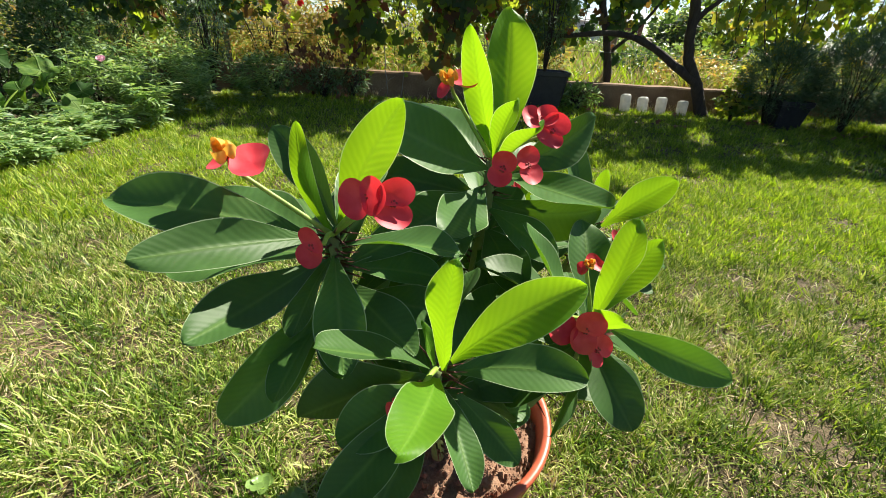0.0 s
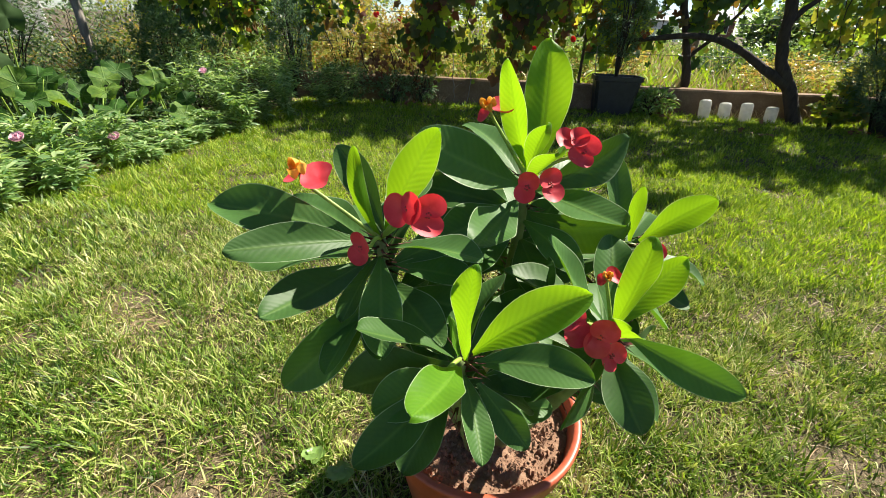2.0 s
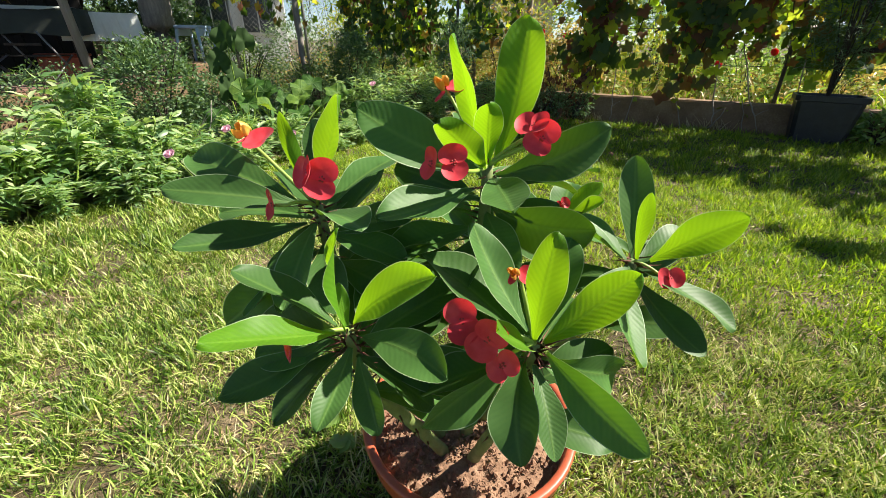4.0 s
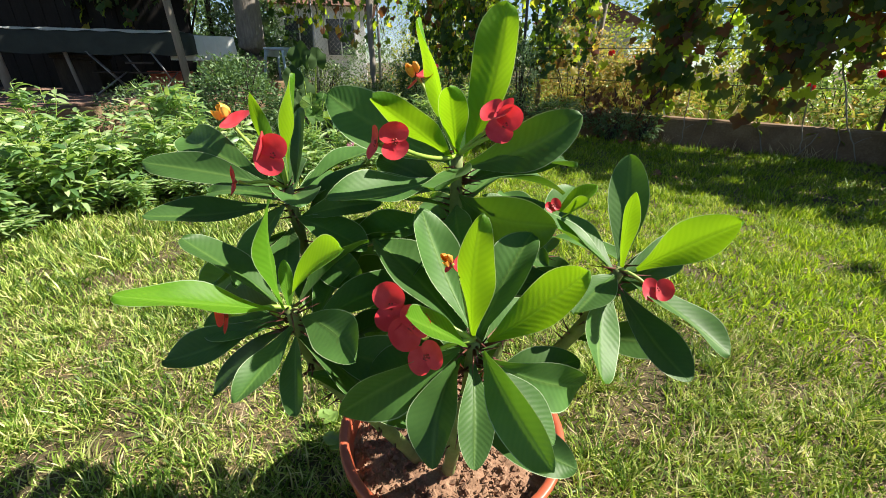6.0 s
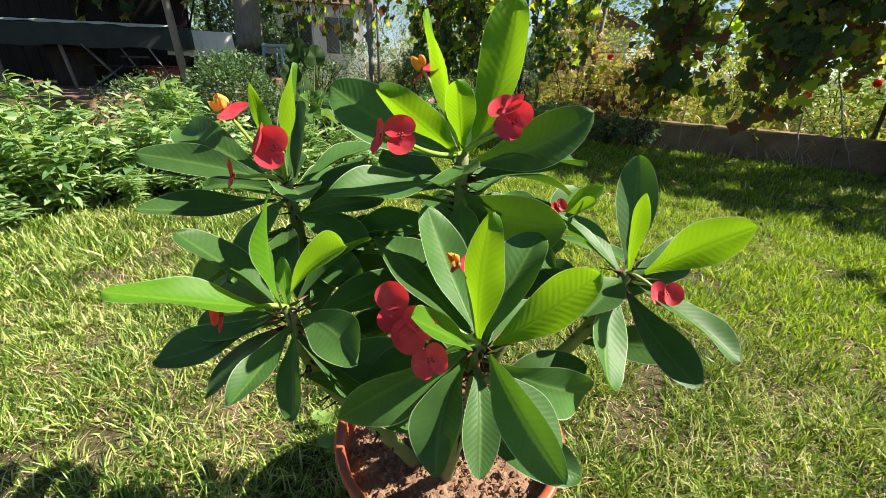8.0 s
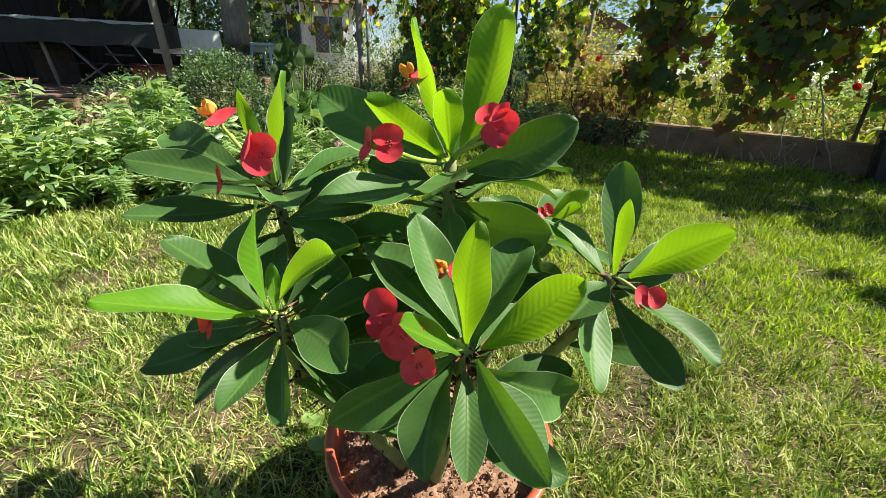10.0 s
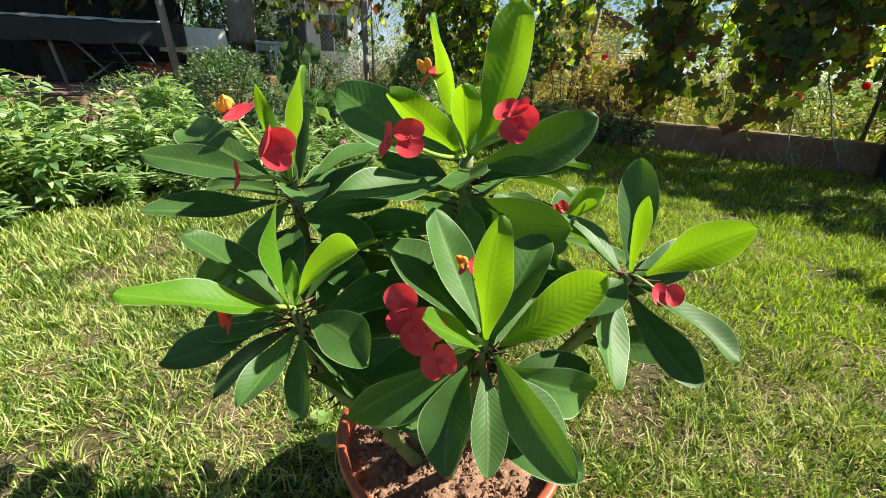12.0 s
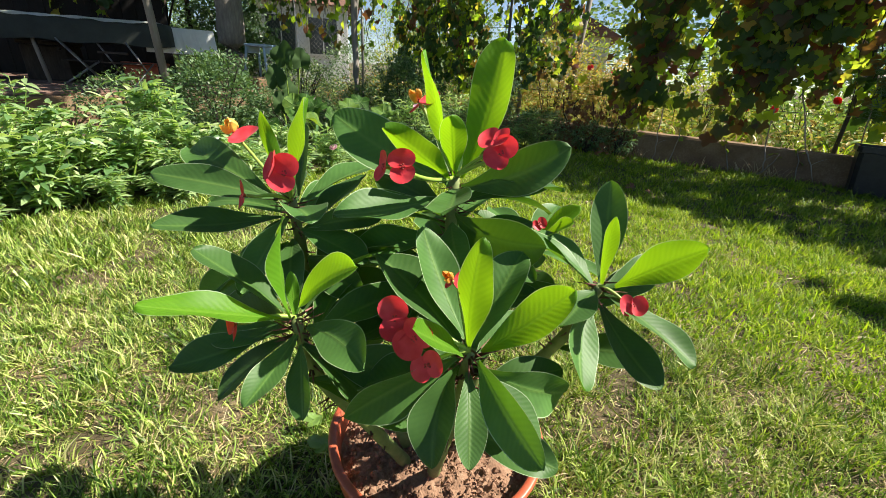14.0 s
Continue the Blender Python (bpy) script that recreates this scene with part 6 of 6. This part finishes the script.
def side_table():
    root = thing("side_table", (-6.33, 2.8, 0.33), "small table draped in a pale cloth on the terrace", "table")
    for x in (-0.3, 0.3):
        for y in (-0.25, 0.25):
            bm = bmesh.new()
            add_tube(bm, [(x, y, 0.0), (x, y, 0.7)], [0.02, 0.02], 10)
            part("leg", bm, M_BARK, root)
    part("tabletop", box_bm(-0.36, 0.36, -0.3, 0.3, 0.69, 0.715, 0.005), M_WOOD, root, smooth=False)
    root.rotation_euler = (0, 0, radians(70))
    cloth = thing("tablecloth", (-6.33, 2.8, 0.33), "pale cloth hanging over the small table", "tablecloth")
    bm = bmesh.new()
    rings = []
    for z, o in ((0.722, 0.0), (0.715, 0.012), (0.42, 0.03)):
        ring = []
        for i in range(48):
            a = 2 * math.pi * i / 48
            x, y = math.cos(a), math.sin(a)
            s = 1 / max(abs(x), abs(y))
            w = 0.008 * math.sin(i * 2.3) if z < 0.6 else 0
            ring.append(bm.verts.new((x * s * (0.37 + o) + w, y * s * (0.31 + o) + w, z)))
        rings.append(ring)
    for p, q in zip(rings, rings[1:]):
        for i in range(48):
            bm.faces.new((p[i], p[(i + 1) % 48], q[(i + 1) % 48], q[i]))
    bm.faces.new(rings[0])
    part("cloth", bm, M_PALE, cloth, smooth=False)
    cloth.rotation_euler = (0, 0, radians(70))


side_table()


def terrace_post(at, lean, label):
    bm = bmesh.new()
    add_tube(bm, [(at[0], at[1], at[2]), (at[0] + lean[0] * 0.5, at[1] + lean[1] * 0.5, at[2] + 1.2), (at[0] + lean[0], at[1] + lean[1], at[2] + 2.4)], [0.045, 0.043, 0.04], 10)
    ob = part("wooden_post", bm, M_WOOD, None, label)
    tagged(ob, category="post")


terrace_post((-5.55, 2.25, 0.3), (-0.12, -0.08, 0), "weathered pale wooden post at the terrace edge")
terrace_post((-6.6, 0.75, 0.3), (-0.1, -0.05, 0), "weathered pale wooden post at the terrace edge")


def folding_chair(at, rz):
    root = thing("folding_chair", at, "low pale metal folding stool under the table", "chair", "garden chairs")
    for y in (-0.2, 0.2):
        for a, b in (((-0.2, y, 0), (0.18, y, 0.46)), ((0.2, y, 0), (-0.18, y, 0.85))):
            bm = bmesh.new()
            add_tube(bm, [a, b], [0.011, 0.011], 8)
            part("leg", bm, M_METAL, root)
    part("seat", box_bm(-0.18, 0.2, -0.2, 0.2, 0.44, 0.46, 0.006), M_BARK, root, smooth=False)
    part("backrest", box_bm(-0.19, -0.17, -0.2, 0.2, 0.62, 0.66, 0.006), M_BARK, root, smooth=False)
    root.rotation_euler = (0, 0, radians(rz))
    root.scale = (1, 1, 0.6)


folding_chair((-6.25, 2.1, 0.33), 120)
folding_chair((-6.7, 1.75, 0.33), 75)


def planter_box(at):
    root = thing("planter_box", at, "reddish-brown rectangular planter box on the terrace floor", "planter")
    part("body", box_bm(-0.24, 0.24, -0.1, 0.1, 0.0, 0.25, 0.012), M_TERRA, root, smooth=False)
    part("rim", box_bm(-0.255, 0.255, -0.115, 0.115, 0.253, 0.285, 0.008), M_TERRA, root, smooth=False)
    root.rotation_euler = (0, 0, radians(60))


planter_box((-6.45, 2.37, 0.33))


# ---- fence and houses beyond ----
def fence():
    root = thing("wire_fence", (0, 0, 0), "chain-link wire fence on steel posts beyond the bed", "fence")
    line = [(-7.6, 4.3), (-6.55, 4.75), (-5.62, 5.42), (-4.4, 6.2), (-3.4, 6.75)]
    for x, y in line[:-1]:
        bm = bmesh.new()
        add_tube(bm, [(x, y, 0), (x, y, 2.0)], [0.024, 0.022], 10)
        part("post", bm, M_METAL, root)
    verts, faces = [], []
    def wire(p, q, r):
        p, q = Vector(p), Vector(q)
        d = (q - p).normalized()
        s = d.cross(Vector((0.5, -0.8, 0.1))).normalized() * r
        t = d.cross(s).normalized() * r
        b0 = len(verts)
        verts.extend([p + s, p - s * 0.5 + t, p - s * 0.5 - t, q + s, q - s * 0.5 + t, q - s * 0.5 - t])
        faces.extend([(b0, b0 + 1, b0 + 4, b0 + 3), (b0 + 1, b0 + 2, b0 + 5, b0 + 4), (b0 + 2, b0, b0 + 3, b0 + 5)])
    for (x0, y0), (x1, y1) in zip(line, line[1:]):
        a, b = Vector((x0, y0, 0)), Vector((x1, y1, 0))
        L = (b - a).length
        n = int(L / 0.075)
        for i in range(-24, n):
            for sgn in (1, -1):
                s0, s1 = (i, i + 24) if sgn > 0 else (i + 24, i)
                z0, z1 = 0.1, 1.9
                f0, f1 = s0 / n, s1 / n
                lo, hi = min(f0, f1), max(f0, f1)
                if hi <= 0 or lo >= 1:
                    continue
                def clip(f):
                    g = min(max(f, 0), 1)
                    t = (g - f0) / (f1 - f0)
                    return a.lerp(b, g) + Vector((0, 0, z0 + (z1 - z0) * t))
                wire(clip(f0), clip(f1), 0.0016)
    mesh_part("wire_mesh", verts, faces, M_METAL, root, "", False, "stuff")


fence()


def trellis_wires():
    for k, z in enumerate((0.62, 0.95, 1.3)):
        bm = bmesh.new()
        add_tube(bm, [(-3.4, 5.32 - 0.3, z), (0.0, 5.35, z - 0.02), (2.9, 5.55, z), (7.0, 5.9, z)], [0.003] * 4, 5)
        ob = part("trellis_wire", bm, M_WIRE, None, "thin dark wire stretched above the garden wall")
        tagged(ob, category="wire", group="trellis wires")
    for x in (-0.95, 0.85, -2.6):
        bm = bmesh.new()
        add_tube(bm, [(x, wall_y(x) + 0.25, 0), (x - 0.03, wall_y(x) + 0.25, 2.3)], [0.018, 0.016], 8)
        ob = part("iron_stake", bm, M_WIRE, None, "thin dark iron stake carrying the vine wires")
        tagged(ob, category="stake", group="iron stakes")


trellis_wires()


def leaning_post():
    bm = bmesh.new()
    add_tube(bm, [(-2.63, 6.9, -0.05), (-2.5, 6.9, 1.1), (-2.38, 6.9, 2.3)], [0.032, 0.032, 0.032], 12)
    ob = part("leaning_post", bm, M_METAL, None, "leaning grey steel post among the shrubs beyond the wall")
    tagged(ob, category="post")


leaning_post()


def dead_cane(x, lean, top, seed):
    """A dry vine cane hanging down over the wall to the grass."""
    rng = random.Random(seed)
    bm = bmesh.new()
    y = wall_y(x) - 0.03
    low = Vector((x + lean, y - 0.03, 0.0))
    pts = curved((x, y - 0.01, 0.31), low, (0.02, -0.02, 0), 7, 0.008, rng)
    add_tube(bm, curved((x - lean * 1.5, y + 0.12, top), pts[0], (0, 0, 0.03), 6, 0.012, rng), taper(0.006, 0.006, 6), 6)
    add_tube(bm, pts, taper(0.006, 0.003, 7), 6)
    add_tube(bm, curved(pts[3], pts[3] + Vector((0.09, -0.02, 0.07)), (0, 0, 0.01), 4), taper(0.003, 0.0015, 4), 5)
    ob = part("dead_cane", bm, M_WOOD, None, "dry pale vine cane hanging down over the garden wall")
    tagged(ob, category="vine", group="dead canes")


for x, lean, top, seed in ((0.32, 0.04, 1.1, 1), (0.62, 0.14, 0.9, 2), (-0.62, 0.02, 0.8, 3), (0.98, 0.05, 0.95, 4)):
    dead_cane(x, lean, top, seed)


def shed():
    """A made-up plank shed behind the terrace, the shade put into its colour."""
    root = thing("garden_shed", (-9.3, 1.2, 0.3), "made-up plank shed coloured near-black for the shade behind the garden table", "shed")
    for k in range(28):
        y = -3.0 + 0.2 * k
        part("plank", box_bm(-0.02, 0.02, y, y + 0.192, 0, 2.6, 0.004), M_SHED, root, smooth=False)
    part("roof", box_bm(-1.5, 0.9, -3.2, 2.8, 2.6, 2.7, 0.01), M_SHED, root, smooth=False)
    root.rotation_euler = (0, 0, radians(-40))


shed()


def house(at, w, d, h, rz, wall_mat, label, windows, pitch=0.3, roof_mat=None):
    root = thing("house", at, label, "house", "houses beyond the garden")
    part("wall", box_bm(-w / 2, w / 2, -d / 2, d / 2, 0, h, 0.02), wall_mat, root, smooth=False)
    bm = bmesh.new()
    o = 0.4
    vs = [bm.verts.new(p) for p in ((-w / 2 - o, -d / 2 - o, h), (w / 2 + o, -d / 2 - o, h), (w / 2 + o, d / 2 + o, h), (-w / 2 - o, d / 2 + o, h), (-w / 2 - o, 0, h + d * pitch), (w / 2 + o, 0, h + d * pitch))]
    for f in ((0, 1, 5, 4), (2, 3, 4, 5), (0, 4, 3), (1, 2, 5), (3, 2, 1, 0)):
        bm.faces.new([vs[i] for i in f])
    part("roof", bm, roof_mat or M_ROOF, root, smooth=False)
    for x, z in windows:
        win = part("window", box_bm(x - 0.5, x + 0.5, -d / 2 - 0.06, -d / 2 + 0.02, z, z + 1.2, 0.01), M_WHITE, root, smooth=False)
        for k in (0, 1):
            part("pane", box_bm(x - 0.44 + 0.46 * k, x - 0.02 + 0.46 * k, -d / 2 - 0.075, -d / 2 - 0.055, z + 0.07, z + 1.13, 0.004), M_GLASS, win, smooth=False)
    root.rotation_euler = (0, 0, radians(rz))


house((-14.2, 10.4, 0), 3.0, 4, 2.4, 50, M_WHITE, "small white outbuilding beyond the wire fence", ((-0.6, 0.9), (0.7, 0.9)))
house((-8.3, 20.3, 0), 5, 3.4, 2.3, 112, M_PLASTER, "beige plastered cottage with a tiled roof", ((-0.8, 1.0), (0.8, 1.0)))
house((18.5, 62, 0), 8, 6, 2.2, -15, M_WHITE, "long low white building far beyond the field", ((-2.5, 0.6), (0, 0.6), (2.5, 0.6)), 0.03, M_WHITE)
house((33, 84, 0), 5, 5, 3.0, -20, M_ROOF, "distant reddish-brown house with a pale roof", ((-1.2, 1.0), (1.2, 1.0)), 0.3, M_WHITE)


def field():
    """Rough dry grass and weeds beyond the wall."""
    n = 42000
    p = np.c_[RNG.uniform(-6, 16, n), 5.5 + 22 * RNG.random(n) ** 1.8]
    keep = (p[:, 1] > 5.45 + 0.09 * p[:, 0]) & (lumpy(p, 1.1, 2.0) > -0.35)
    p = p[keep]
    k = len(p)
    a = RNG.uniform(0, 6.283, k)
    d = np.c_[np.cos(a) * 0.5, np.sin(a) * 0.5, np.ones(k)]
    green = RNG.random(k) < 0.55
    for sel, mat, lab in ((green, M_LUSH, "rough green weeds in the field beyond the wall"), (~green, M_STRAW, "tall dry grass in the field beyond the wall")):
        m = sel.sum()
        ob = leaf_cloud("field_grass", mat, np.c_[p[sel], np.zeros(m)], d[sel], rand_up(m, 0.9), RNG.uniform(0.12, 0.5, m), RNG.uniform(0.006, 0.014, m) * (1 + 0.12 * p[sel][:, 1]), "blade")
        tagged(ob, lab, "grass")


field()
for i, (x, y, sx, h) in enumerate(((6.4, 12.7, 1.2, 1.9), (7.6, 13.6, 1.2, 1.7), (4.2, 9.5, 0.8, 0.7), (6.0, 11, 1.0, 0.8), (3.0, 13, 1.0, 0.9), (8.5, 13.5, 1.2, 1.0), (5.5, 16, 1.3, 1.1), (10.5, 18, 1.5, 1.2), (2.0, 18, 1.4, 1.2), (7.2, 21, 1.6, 1.2), (13, 22, 1.8, 1.4))):
    shrub("field_bush", (x, y, 0), (sx, sx, h), 900, 0.1, 0.05, (M_HERB, M_AUTUMN, M_BUSH)[i % 3], "loose sunlit bush in the field beyond the wall", "small", 171 + i, group="field bushes")
for i, (x, y, r, h) in enumerate(((-16, 22, 3.2, 5), (-9, 26, 3, 5), (-2.5, 24, 2.6, 4.2), (3.5, 27, 2.6, 3.4), (18, 30, 3.5, 5), (24, 24, 4, 6), (11, 17, 1.6, 2.2), (7.5, 14, 1.3, 1.6), (-18, 12, 3, 5), (-14, 4, 2.5, 5), (-12, -2, 2.5, 4.5), (9, 7, 1.6, 3), (10, 2, 2, 3.5))):
    tree((x, y, 0), "far_tree", "green tree beyond the garden", [([(0, 0, -0.05), (0.05, 0, h * 0.3), (0, 0.05, h * 0.7)], 0.16, 0.06), ([(0.05, 0, h * 0.3), (r * 0.4, 0, h * 0.6)], 0.07, 0.03)], M_BARK,
         ((0, 0, h * 0.58), (r, r, h * 0.45), 1500, 0.28, M_BUSH, "small"))
